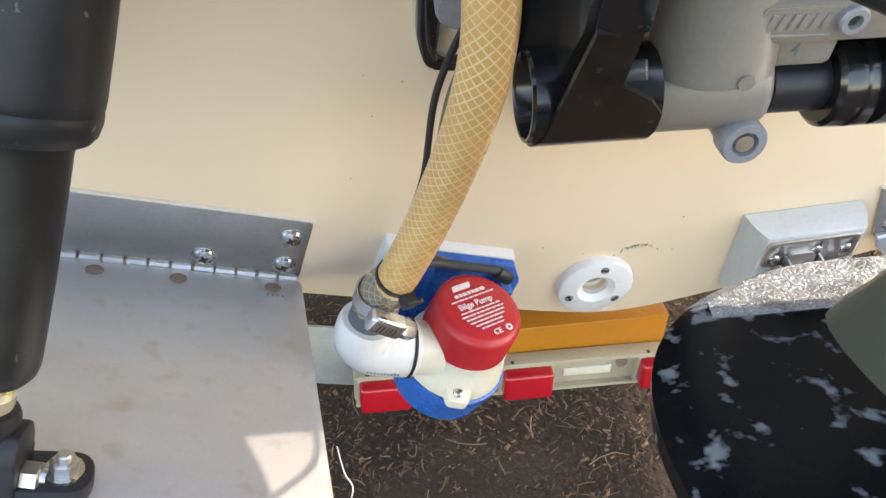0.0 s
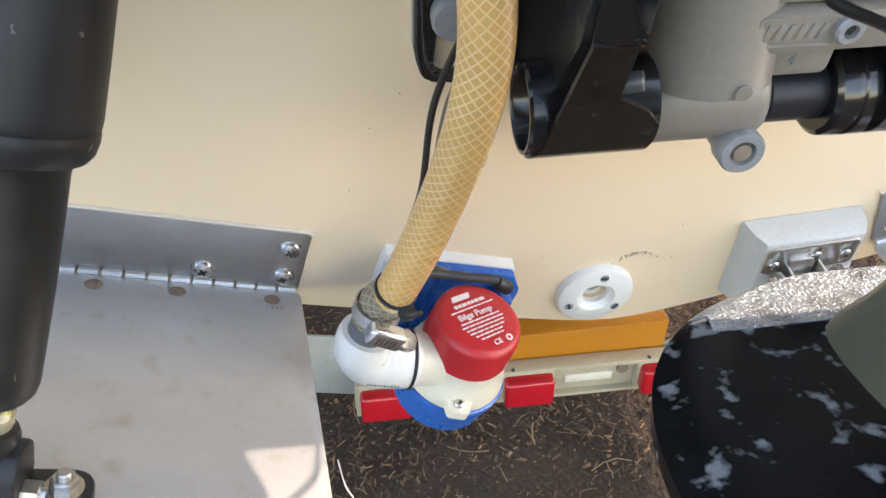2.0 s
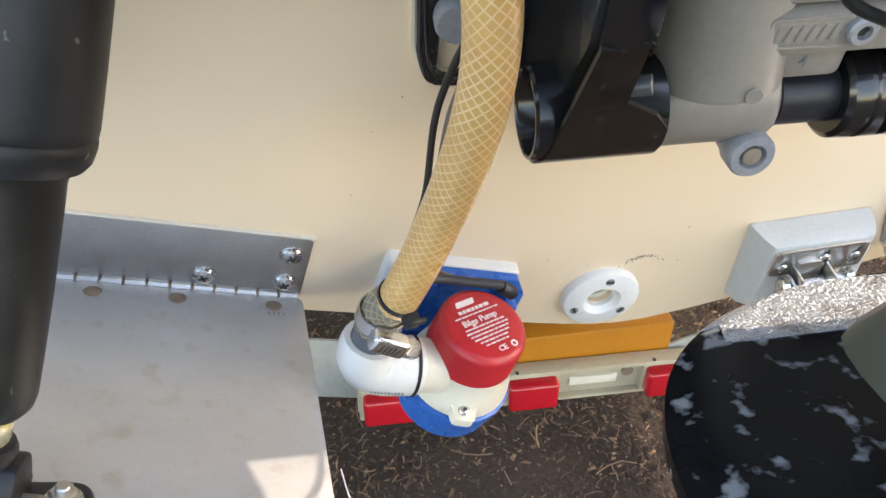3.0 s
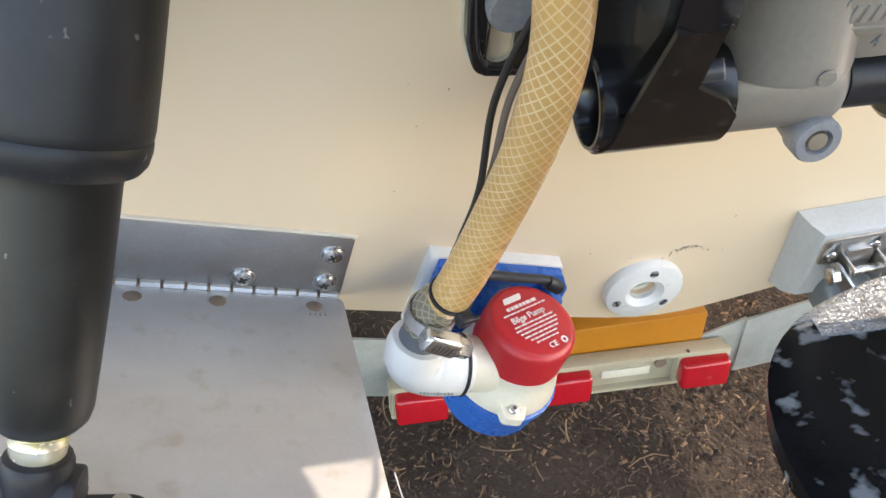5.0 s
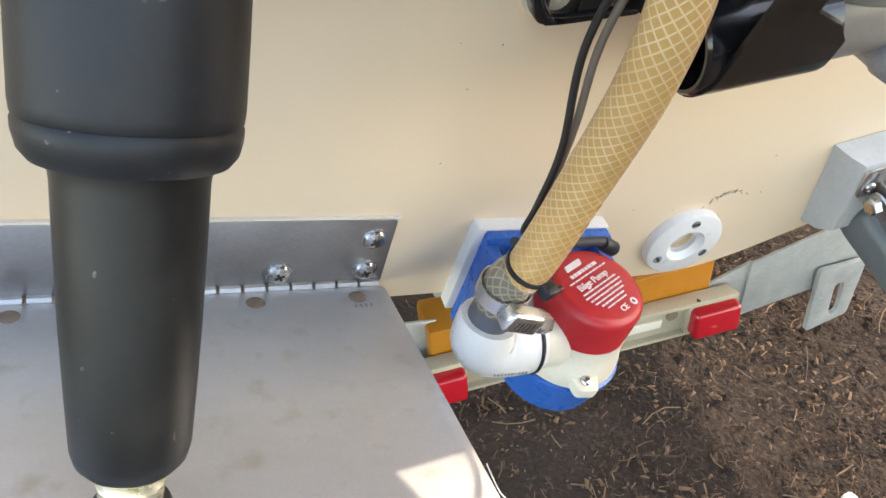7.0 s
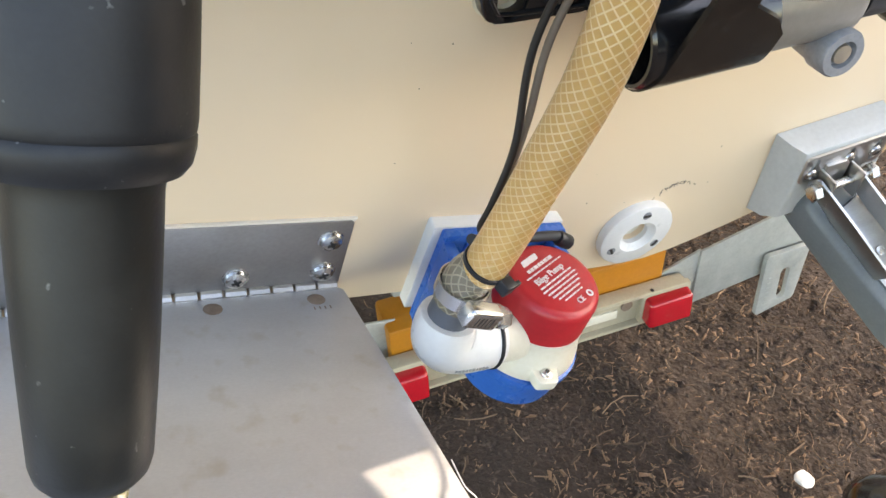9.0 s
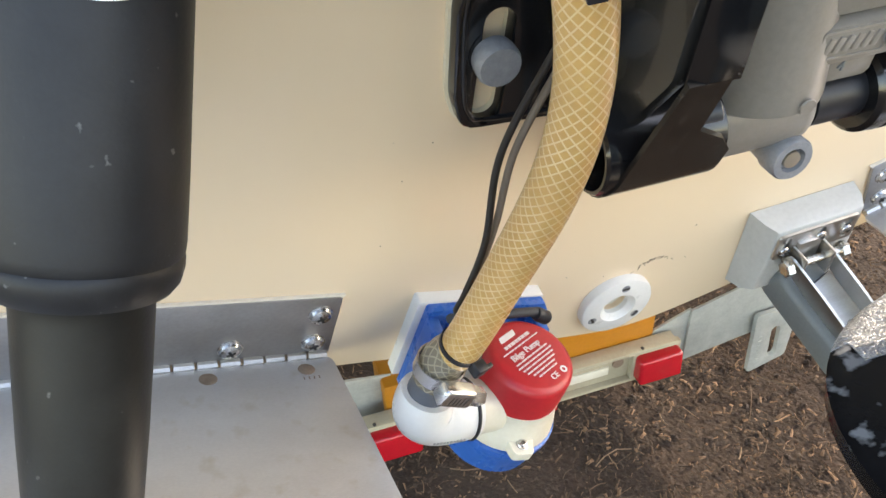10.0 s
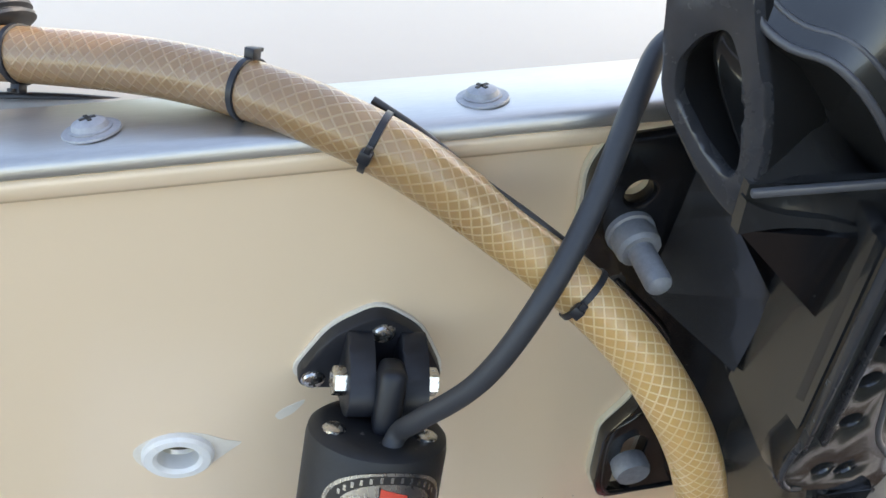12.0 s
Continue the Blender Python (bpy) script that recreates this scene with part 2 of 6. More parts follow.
def hose_material(name, base_colour, second_colour, thread, aged=None):
    """Yellowed clear hose with a diamond net of reinforcing thread, laid along the hose's own coordinates."""
    m = mat(name, base_colour, 0.3, second=second_colour, scale=22, amount=0.7, fine=300, bump=0.05, coat=0.3)
    nt = m.node_tree
    n, link = nt.nodes, nt.links.new
    bsdf = n["Principled BSDF"]
    base = bsdf.inputs["Base Color"].links[0].from_socket
    uv = n.new("ShaderNodeUVMap")
    sep = n.new("ShaderNodeSeparateXYZ")
    link(uv.outputs[0], sep.inputs[0])

    def op(kind, a, b):
        node = n.new("ShaderNodeMath")
        node.operation = kind
        for socket, value in zip(node.inputs, (a, b)):
            if isinstance(value, (int, float)):
                socket.default_value = value
            else:
                link(value, socket)
        return node.outputs[0]

    lines = []
    for sign in (1, -1):
        run = op("ADD", op("MULTIPLY", sep.outputs[0], 13.0), op("MULTIPLY", sep.outputs[1], 175.0 * sign))
        saw = op("ABSOLUTE", op("SUBTRACT", op("FRACT", run, 0), 0.5), 0)
        edge = n.new("ShaderNodeMapRange")
        edge.interpolation_type = "SMOOTHSTEP"
        edge.inputs["From Min"].default_value, edge.inputs["From Max"].default_value = 0.365, 0.455
        link(saw, edge.inputs["Value"])
        lines.append(edge.outputs[0])
    net = op("MAXIMUM", *lines)
    wear = n.new("ShaderNodeTexNoise")
    wear.inputs["Scale"].default_value = 30
    tc = n.new("ShaderNodeTexCoord")
    link(tc.outputs["Object"], wear.inputs["Vector"])
    fac = op("MULTIPLY", net, op("ADD", op("MULTIPLY", wear.outputs["Fac"], 1.1), -0.05))
    mix = n.new("ShaderNodeMix")
    mix.data_type = "RGBA"
    link(fac, mix.inputs["Factor"])
    mix.inputs["B"].default_value = (*thread, 1)
    if aged:
        age = n.new("ShaderNodeMapRange")
        age.inputs["From Min"].default_value, age.inputs["From Max"].default_value = 0.36, 0.54
        link(op("ADD", sep.outputs[1], op("MULTIPLY", wear.outputs["Fac"], 0.08)), age.inputs["Value"])
        brown = n.new("ShaderNodeMix")
        brown.data_type = "RGBA"
        link(age.outputs[0], brown.inputs["Factor"])
        link(base, brown.inputs["A"])
        brown.inputs["B"].default_value = (*aged, 1)
        base = brown.outputs["Result"]
        link(op("MULTIPLY", fac, op("SUBTRACT", 1.0, op("MULTIPLY", age.outputs[0], 0.85))), mix.inputs["Factor"])
    link(base, mix.inputs["A"])
    link(mix.outputs["Result"], bsdf.inputs["Base Color"])
    relief = n.new("ShaderNodeBump")
    relief.inputs["Strength"].default_value, relief.inputs["Distance"].default_value = 0.35, 0.0006
    link(net, relief.inputs["Height"])
    link(bsdf.inputs["Normal"].links[0].from_socket, relief.inputs["Normal"])
    link(relief.outputs[0], bsdf.inputs["Normal"])
    bsdf.inputs["Subsurface Weight"].default_value = 0.25
    bsdf.inputs["Subsurface Radius"].default_value = (0.012, 0.007, 0.003)
    bsdf.inputs["Subsurface Scale"].default_value = 0.6
    return m


HOSE = hose_material("braided_hose", (0.62, 0.37, 0.135), (0.45, 0.255, 0.09), (0.80, 0.635, 0.39), (0.24, 0.14, 0.07))
HOSE_END = hose_material("wet_braided_hose", (0.2, 0.17, 0.12), (0.12, 0.105, 0.085), (0.55, 0.48, 0.35))

# ---------------------------------------------------------------- building tools
LEAN = 9.2                                                        # the transom leans aft towards its top
TM = pose(0, 0.4215, 0.51, 90 + LEAN, 0, 0)                       # transom frame: x to starboard, y up the transom, z out of it (aft)


def frame_at(u, v, w=0.0, turn=0.0):
    """A frame on the transom at (u, v, w), turned in its plane."""
    return TM @ Matrix.Translation((u, v, w)) @ Matrix.Rotation(radians(turn), 4, "Z")


def thing(name, at, label, category, group="", kind=""):
    ob = new(name)
    ob.empty_display_size = 0.02
    ob.location = at
    return tagged(ob, label, category, group, kind)


def root_of(ob):
    while ob.parent:
        ob = ob.parent
    return ob


def part(name, bm, material, parent, label="", smooth=True, angle=35):
    """Links a bmesh in world coordinates as one mesh under a thing or a part."""
    me = bpy.data.meshes.new(name)
    base = Vector(root_of(parent).location)
    for v in bm.verts:
        v.co -= base
    bmesh.ops.recalc_face_normals(bm, faces=bm.faces)
    bm.to_mesh(me)
    bm.free()
    me.materials.append(material)
    if smooth:
        me.shade_smooth()
        me.set_sharp_from_angle(angle=radians(angle))
    ob = new(name, me)
    ob.parent = parent
    return tagged(ob, label)


def solid(name, bm, material, label, category, group="", kind="", angle=35):
    """A thing of one mesh, with its origin at the middle of its base."""
    lo = Vector([min(v.co[i] for v in bm.verts) for i in range(3)])
    hi = Vector([max(v.co[i] for v in bm.verts) for i in range(3)])
    base = Vector(((lo.x + hi.x) / 2, (lo.y + hi.y) / 2, lo.z))
    me = bpy.data.meshes.new(name)
    for v in bm.verts:
        v.co -= base
    bmesh.ops.recalc_face_normals(bm, faces=bm.faces)
    bm.to_mesh(me)
    bm.free()
    me.materials.append(material)
    me.shade_smooth()
    me.set_sharp_from_angle(angle=radians(angle))
    ob = new(name, me)
    ob.location = base
    return tagged(ob, label, category, group, kind)


def box(bm, size, m, bevel=0.0, segments=2):
    """A box of that size, its middle at the origin of m."""
    r = bmesh.ops.create_cube(bm, size=1)
    bmesh.ops.scale(bm, vec=size, verts=r["verts"])
    if bevel:
        edges = list({e for v in r["verts"] for e in v.link_edges})
        out = bmesh.ops.bevel(bm, geom=edges, offset=bevel, segments=segments, affect="EDGES", profile=0.5)
        verts = list({v for f in out["faces"] for v in f.verts} | {v for v in r["verts"] if v.is_valid})
    else:
        verts = r["verts"]
    bmesh.ops.transform(bm, matrix=m, verts=verts)
    return bm


def lathe(bm, profile, m, segments=32, closed=False):
    """Turns a profile of (radius, height) round the z axis of m. Ends with radius 0 are closed by a point."""
    rings = []
    for r, h in profile:
        if r < 1e-6:
            rings.append([bm.verts.new(m @ Vector((0, 0, h)))])
        else:
            rings.append([bm.verts.new(m @ Vector((r * math.cos(2 * math.pi * i / segments), r * math.sin(2 * math.pi * i / segments), h))) for i in range(segments)])
    pairs = list(zip(rings, rings[1:])) + ([(rings[-1], rings[0])] if closed else [])
    for a, b in pairs:
        for i in range(segments):
            j = (i + 1) % segments
            q = [a[i % len(a)], a[j % len(a)], b[j % len(b)], b[i % len(b)]]
            q = list(dict.fromkeys(q))
            if len(q) > 2:
                bm.faces.new(q)
    return bm


def along(p, q):
    """A frame at p whose z axis points to q, and the distance."""
    p, q = Vector(p), Vector(q)
    return Matrix.Translation(p) @ (q - p).to_track_quat("Z", "Y").to_matrix().to_4x4(), (q - p).length


def rod(bm, p, q, r, r2=None, segments=24, round_end=0.0):
    m, length = along(p, q)
    r2 = r if r2 is None else r2
    e = round_end
    if e:
        prof = [(0, 0), (r - e, 0), (r - e * 0.3, e * 0.3), (r, e), (r2, length - e), (r2 - e * 0.3, length - e * 0.3), (r2 - e, length), (0, length)]
    else:
        prof = [(0, 0), (r, 0), (r2, length), (0, length)]
    return lathe(bm, prof, m, segments)


def plate(bm, outline, lo, hi, m, holes=(), bevel=0.0):
    """A flat plate between two heights of m's z axis, with holes through it."""
    loops = []
    for pts in (outline, *holes):
        vs = [bm.verts.new((x, y, hi)) for x, y in pts]
        loops.append((vs, [bm.edges.new((a, b)) for a, b in zip(vs, vs[1:] + vs[:1])]))
    edges = [e for _, es in loops for e in es]
    r = bmesh.ops.triangle_fill(bm, edges=edges, use_beauty=True, use_dissolve=False, normal=(0, 0, 1))
    top = [f for f in r["geom"] if isinstance(f, bmesh.types.BMFace)]
    ext = bmesh.ops.extrude_face_region(bm, geom=top)
    down = [v for v in ext["geom"] if isinstance(v, bmesh.types.BMVert)]
    for v in down:
        v.co.z = lo
    verts = [v for vs, _ in loops for v in vs]
    if bevel:
        out = bmesh.ops.bevel(bm, geom=edges, offset=bevel, segments=2, affect="EDGES", profile=0.5)
        verts = [v for v in verts if v.is_valid] + [v for f in out["faces"] for v in f.verts]
    bmesh.ops.transform(bm, matrix=m, verts=list(set(verts) | set(down)))
    return bm


def ring_pts(x, y, rx, ry=None, n=24, start=0.0):
    ry = rx if ry is None else ry
    return [(x + rx * math.cos(start + 2 * math.pi * i / n), y + ry * math.sin(start + 2 * math.pi * i / n)) for i in range(n)]


def slot_pts(x0, y0, x1, y1, r, n=8):
    """A slot with round ends from one centre to the other."""
    a = math.atan2(y1 - y0, x1 - x0)
    out = [(x1 + r * math.cos(a - math.pi / 2 + math.pi * i / n), y1 + r * math.sin(a - math.pi / 2 + math.pi * i / n)) for i in range(n + 1)]
    return out + [(x0 + r * math.cos(a + math.pi / 2 + math.pi * i / n), y0 + r * math.sin(a + math.pi / 2 + math.pi * i / n)) for i in range(n + 1)]


def rounded(pts, r, n=4):
    """Rounds the corners of an outline."""
    out = []
    k = len(pts)
    for i in range(k):
        p, a, b = Vector(pts[i]), Vector(pts[i - 1]), Vector(pts[(i + 1) % k])
        ra = min(r, (a - p).length * 0.45)
        rb = min(r, (b - p).length * 0.45)
        s, e = p + (a - p).normalized() * ra, p + (b - p).normalized() * rb
        for j in range(n + 1):
            t = j / n
            q = s.lerp(p, t).lerp(p.lerp(e, t), t)
            out.append((q.x, q.y))
    return out


def spline(points, n=10):
    """A smooth line through points."""
    P = [Vector(p) for p in points]
    P = [2 * P[0] - P[1], *P, 2 * P[-1] - P[-2]]
    out = []
    for i in range(1, len(P) - 2):
        a, b, c, d = P[i - 1:i + 3]
        for k in range(n):
            s = k / n
            out.append(0.5 * ((2 * b) + (c - a) * s + (2 * a - 5 * b + 4 * c - d) * s * s + (3 * b - a - 3 * c + d) * s ** 3))
    return out + [P[-2]]


def sweep(bm, line, radius, segments=12, uv=False):
    """A tube along a line of points, with caps; radius may be a function of the length run."""
    n = len(line)
    side = Vector((0, 0, 1)).cross(line[1] - line[0]).normalized()
    layer = bm.loops.layers.uv.new("run") if uv else None
    rings, runs, run = [], [], 0.0
    for i, p in enumerate(line):
        t = (line[min(i + 1, n - 1)] - line[max(i - 1, 0)]).normalized()
        side = (side - t * side.dot(t)).normalized()
        up = t.cross(side)
        if i:
            run += (p - line[i - 1]).length
        r = radius(run) if callable(radius) else radius
        rings.append([bm.verts.new(p + r * (side * math.cos(2 * math.pi * k / segments) + up * math.sin(2 * math.pi * k / segments))) for k in range(segments)])
        runs.append(run)
    for i in range(n - 1):
        for k in range(segments):
            j = (k + 1) % segments
            f = bm.faces.new((rings[i][k], rings[i][j], rings[i + 1][j], rings[i + 1][k]))
            if uv:
                for loop, (x, y) in zip(f.loops, ((k, i), (k + 1, i), (k + 1, i + 1), (k, i + 1))):
                    loop[layer].uv = (x / segments, runs[y])
    bm.faces.new(rings[0])
    bm.faces.new(rings[-1])
    return bm


def B():
    return bmesh.new()


def hexagon(bm, m, flat, height, chamfer=0.0008):
    r = flat / math.sqrt(3)
    return lathe(bm, [(0, 0), (r, 0), (r, height - chamfer), (r - chamfer * 1.6, height), (0, height)], m, 6)


def screw(name, m, r, parent, driver="cross", material=None):
    """A raised pan head with a dark shape for its driver recess's shade, its seat at the origin of m."""
    head = part(name, lathe(B(), [(r * 1.12, 0), (r * 1.12, r * 0.09), (r * 0.98, r * 0.14), (r * 0.86, r * 0.40), (r * 0.5, r * 0.58), (0, r * 0.62)], m, 20), material or SCREW_STEEL, parent)
    bm = B()
    if driver == "cross":
        for a in (0.5, 0.5 + math.pi / 2):
            box(bm, (r * 0.85, r * 0.22, r * 0.26), m @ Matrix.Translation((0, 0, r * 0.515)) @ Matrix.Rotation(a, 4, "Z"))
    else:
        lathe(bm, [(0, r * 0.66), (r * 0.42, r * 0.66), (r * 0.42, r * 0.3)], m, 6)
    part("recess", bm, RECESS_SHADE, head, "driver recess drawn as painted shade")
    return head


def letters(text, size, m, thick=0.0004):
    """Words in the built-in face as a bmesh, centred on m."""
    cu = bpy.data.curves.new("words", "FONT")
    cu.body, cu.size, cu.align_x, cu.align_y, cu.extrude = text, size, "CENTER", "CENTER", thick
    ob = bpy.data.objects.new("words", cu)
    scene.collection.objects.link(ob)
    me = bpy.data.meshes.new_from_object(ob.evaluated_get(bpy.context.evaluated_depsgraph_get()))
    bm = B()
    bm.from_mesh(me)
    bm.transform(m)
    bpy.data.objects.remove(ob)
    bpy.data.meshes.remove(me)
    bpy.data.curves.remove(cu)
    return bm


# ---------------------------------------------------------------- setting: ground, hull
KEEL, V_KEEL, RISE = 0.22, -0.118, math.tan(radians(15.5))
TOP, SAG = 0.417, -0.05         # the transom's top falls towards starboard


def hull_edge(u):
    d = abs(u - KEEL)
    return V_KEEL + RISE * (math.sqrt(d * d + 0.0012) - math.sqrt(0.0012))


def build_ground():
    bm = B()
    cuts = [-40, -8, -3, -1.5] + [-1.0 + 0.025 * i for i in range(101)] + [2.2, 4, 10, 40]
    rows = [[bm.verts.new((x, y + 0.4, 0.012 + 0.012 * noise.noise(Vector((x * 3, y * 3, 0))) + 0.006 * noise.noise(Vector((x * 14, y * 14, 3))))) for x in cuts] for y in cuts]
    for a, b in zip(rows, rows[1:]):
        for i in range(len(cuts) - 1):
            bm.faces.new((a[i], a[i + 1], b[i + 1], b[i]))
    return solid("ground", bm, SOIL, "bare brown soil littered with dry needles", "ground", kind="structure", angle=180)


def build_hull():
    us = [KEEL + k * 0.02 for k in range(-52, 53)]
    outline = [(u, hull_edge(u)) for u in us] + [(us[-1], TOP + SAG * us[-1]), (us[0], TOP + SAG * us[0])]
    holes = [ring_pts(0.1990, -0.0785, 0.0095, n=20), ring_pts(-0.17, 0.241, 0.0115, n=24)]
    tr = solid("transom_wall", plate(B(), outline, -0.045, 0.0, TM, holes), GELCOAT, "cream gelcoat boat transom with a shallow vee bottom", "transom", kind="structure")
    # bottom planking of the hull, running forward from the transom
    bm = B()
    ends = []
    for y in (0.0, 0.8, 2.2):
        row = []
        for u in us[::4]:
            p = TM @ Vector((u, hull_edge(u) + 0.0005, -0.046))
            row.append((bm.verts.new((p.x, p.y + y, p.z)), bm.verts.new((p.x, p.y + y, p.z + 0.03))))
        ends.append(row)
    for a, b in zip(ends, ends[1:]):
        for i in range(len(a) - 1):
            for s in (0, 1):
                bm.faces.new((a[i][s], a[i + 1][s], b[i + 1][s], b[i][s]))
    solid("hull_bottom", bm, GELCOAT, "cream gelcoat underside of the boat hull", "hull", kind="structure", angle=60)
    for k, u in (("port", us[0]), ("starboard", us[-1])):
        p, q = TM @ Vector((u, hull_edge(u), -0.046)), TM @ Vector((u, TOP, -0.046))
        bm = B()
        box(bm, (0.03, 2.2, q.z - p.z), Matrix.Translation((u + (0.016 if u > 0 else -0.016), p.y + 1.1, (p.z + q.z) / 2)))
        solid("hull_side_" + k, bm, GELCOAT, "cream gelcoat side of the boat hull", "hull", kind="structure")
    bm = B()
    box(bm, (2.08, 0.03, 0.47), Matrix.Translation((KEEL, 2.66, 0.66)))
    solid("hull_front", bm, GELCOAT, "cream gelcoat forward end of the hull", "hull", kind="structure")
    # deck behind the rail
    bm = B()
    y0 = 0.399
    box(bm, (2.1, 2.2, 0.03), Matrix.Translation((0, y0 + 1.1015, 0.912)) @ Matrix.Rotation(-math.atan(SAG), 4, "Y") @ Matrix.Translation((KEEL, 0, 0)))
    solid("deck", bm, DECK, "white glossy boat deck above the transom", "deck", kind="structure")
    # rolled cream lip under the rail
    bm = B()
    lip = [(0.0, 0.4070), (0.003, 0.4075), (0.0055, 0.4110), (0.006, 0.4150), (0.0055, 0.4175), (0.0, 0.4175)]
    a = [bm.verts.new(TM @ Vector((us[0], v + SAG * us[0], w))) for w, v in lip]
    b = [bm.verts.new(TM @ Vector((us[-1], v + SAG * us[-1], w))) for w, v in lip]
    for i in range(len(lip) - 1):
        bm.faces.new((a[i], a[i + 1], b[i + 1], b[i]))
    solid("trim", bm, GELCOAT, "rounded cream gelcoat lip below the rail", "trim", kind="structure", angle=80)
    return tr


build_ground()
build_hull()


def build_rail():
    at = TM @ Vector((-0.07, 0.42, 0))
    rail = thing("gunwale_rail", at, "bright aluminium edge rail screwed along the transom top", "rail")
    # section across the rail: (y, z) from the front lower lip over the nose to the back
    sec = [(0.3545, 0.9230), (0.350, 0.9215), (0.3467, 0.9235), (0.3465, 0.9275), (0.3485, 0.9300), (0.352, 0.9308), (0.392, 0.9318), (0.3945, 0.930), (0.3945, 0.9272), (0.357, 0.9265)]
    bm = B()
    a = [bm.verts.new((-0.82, y, z - 0.82 * SAG)) for y, z in sec]
    b = [bm.verts.new((1.26, y, z + 1.26 * SAG)) for y, z in sec]
    k = len(sec)
    for i in range(k):
        bm.faces.new((a[i], a[(i + 1) % k], b[(i + 1) % k], b[i]))
    bm.faces.new(a)
    bm.faces.new(b)
    part("extrusion", bm, ALU, rail, angle=50)
    for x in (-0.300, -0.1515, -0.004, 0.62):
        part("washer", lathe(B(), [(0.0108, 0), (0.0105, 0.0008), (0.0085, 0.0011), (0, 0.0011)], Matrix.Translation((x, 0.3655, 0.9311 + SAG * x)), 28), ZINC, rail)
        screw("screw", Matrix.Translation((x, 0.3655, 0.9321 + SAG * x)), 0.0070, rail, material=ZINC)


build_rail()

# ---------------------------------------------------------------- trim tabs
TAB_TURN = -17.0


def build_tab(origin, mirror, label):
    """A trim tab: screwed upper leaf, piano hinge and drooping plate. Frame: x along the hinge, y up the transom, z aft."""
    s = -1 if mirror else 1
    m = frame_at(origin[0], origin[1], 0, TAB_TURN * s)
    tab = thing("trim_tab", m @ Vector((-0.15 * s, -0.054, 0.01)), label, "trim tab", "trim tabs on the transom")
    L, W_OUT = 0.305, 0.228

    def X(pts):
        return [(x * s, y) for x, y in pts]

    leaf = X([(-L, -0.0525), (0.0005, -0.0525), (0.0, -0.002), (-0.002, 0.0), (-L, 0.0)])
    part("upper_leaf", plate(B(), leaf, 0.0005, 0.003, m, bevel=0.0006), FLANGE_STEEL, tab, "dull stainless screw leaf")
    bead = X([(-L, -0.001), (0.0, -0.001), (0.0015, 0.0012), (-L, 0.0016)])
    part("sealant", plate(B(), bead, 0.0002, 0.0024, m), WHITE_SEALANT, tab, "thin white sealant bead")
    # knuckles of the hinge, alternately on leaf and plate
    bm0 = B()
    lathe(bm0, [(0, 0), (0.0030, 0), (0.0037, 0.0005), (0.0037, 0.0122), (0.0030, 0.0127), (0, 0.0127)], Matrix.Rotation(radians(90), 4, "Y"), 10)
    knuckle = None
    for k in range(22):
        x = -0.3035 + 0.0138 * k
        mk = m @ Matrix.Translation((x if s > 0 else -x - 0.0127, -0.0545, 0.0042))
        if knuckle is None:
            bm0.transform(mk)
            knuckle = part("knuckle", bm0, BRACKET_STEEL, tab)
            first = mk
        else:
            o = new("knuckle", knuckle.data)
            o.parent = tab
            base = Matrix.Translation(tab.location)
            o.matrix_basis = base.inverted() @ mk @ first.inverted() @ base
    rise = math.atan2(0.037, 0.145)
    # frame of the plate: x along the hinge, y outwards, z its upper side
    pm = m @ Matrix.Translation((0, -0.054, 0.005)) @ Matrix.Rotation(radians(90) - rise, 4, "X")
    pm = pm @ Matrix.Rotation(math.pi, 4, "X") if (pm.to_3x3() @ Vector((0, 0, 1))).z < 0 else pm
    out = 1 if (pm.to_3x3() @ Vector((0, 1, 0))).y < 0 else -1
    flat = rounded(X([(-L + 0.003, 0.001 * out), (0.0022, 0.001 * out), (0.0085, W_OUT * out), (-L - 0.004, W_OUT * out)]), 0.006)
    plate_ob = part("tab_plate", plate(B(), flat, -0.0025, 0.0, pm, bevel=0.0005), STEEL, tab, "scuffed grey stainless plate with brown tea stains")
    for x in (-0.2, -0.127, -0.0775, -0.0175):
        part("weld_spot", lathe(B(), [(0.0055, 0), (0.005, 0.0003), (0, 0.0003)], pm @ Matrix.Translation((x * s, 0.0118 * out, 0)), 16), RUST, plate_ob, "brown spot-weld stain")
    bm = B()
    for k in range(4):
        box(bm, (0.0006, 0.0024, 0.0003), pm @ Matrix.Translation(((-0.021 + 0.0032 * k) * s, 0.0205 * out, 0.0002)))
    part("stamped_mark", bm, RUST, plate_ob, "small stamped marks")
    for x, y in ((-0.0118, -0.015), (-0.012, -0.0415), (-0.0635, -0.0415), (-0.262, -0.0415), (-0.262, -0.015)):
        screw("screw", m @ Matrix.Translation((x * s, y, 0.003)), 0.0070, tab)
    return m, pm, out


_, tab_plate_frame, tab_out = build_tab((-0.003, 0.011), False, "scuffed stainless trim tab hinged on the transom")
build_tab((0.3968, 0.0010), True, "scuffed stainless trim tab beside the sonar block")


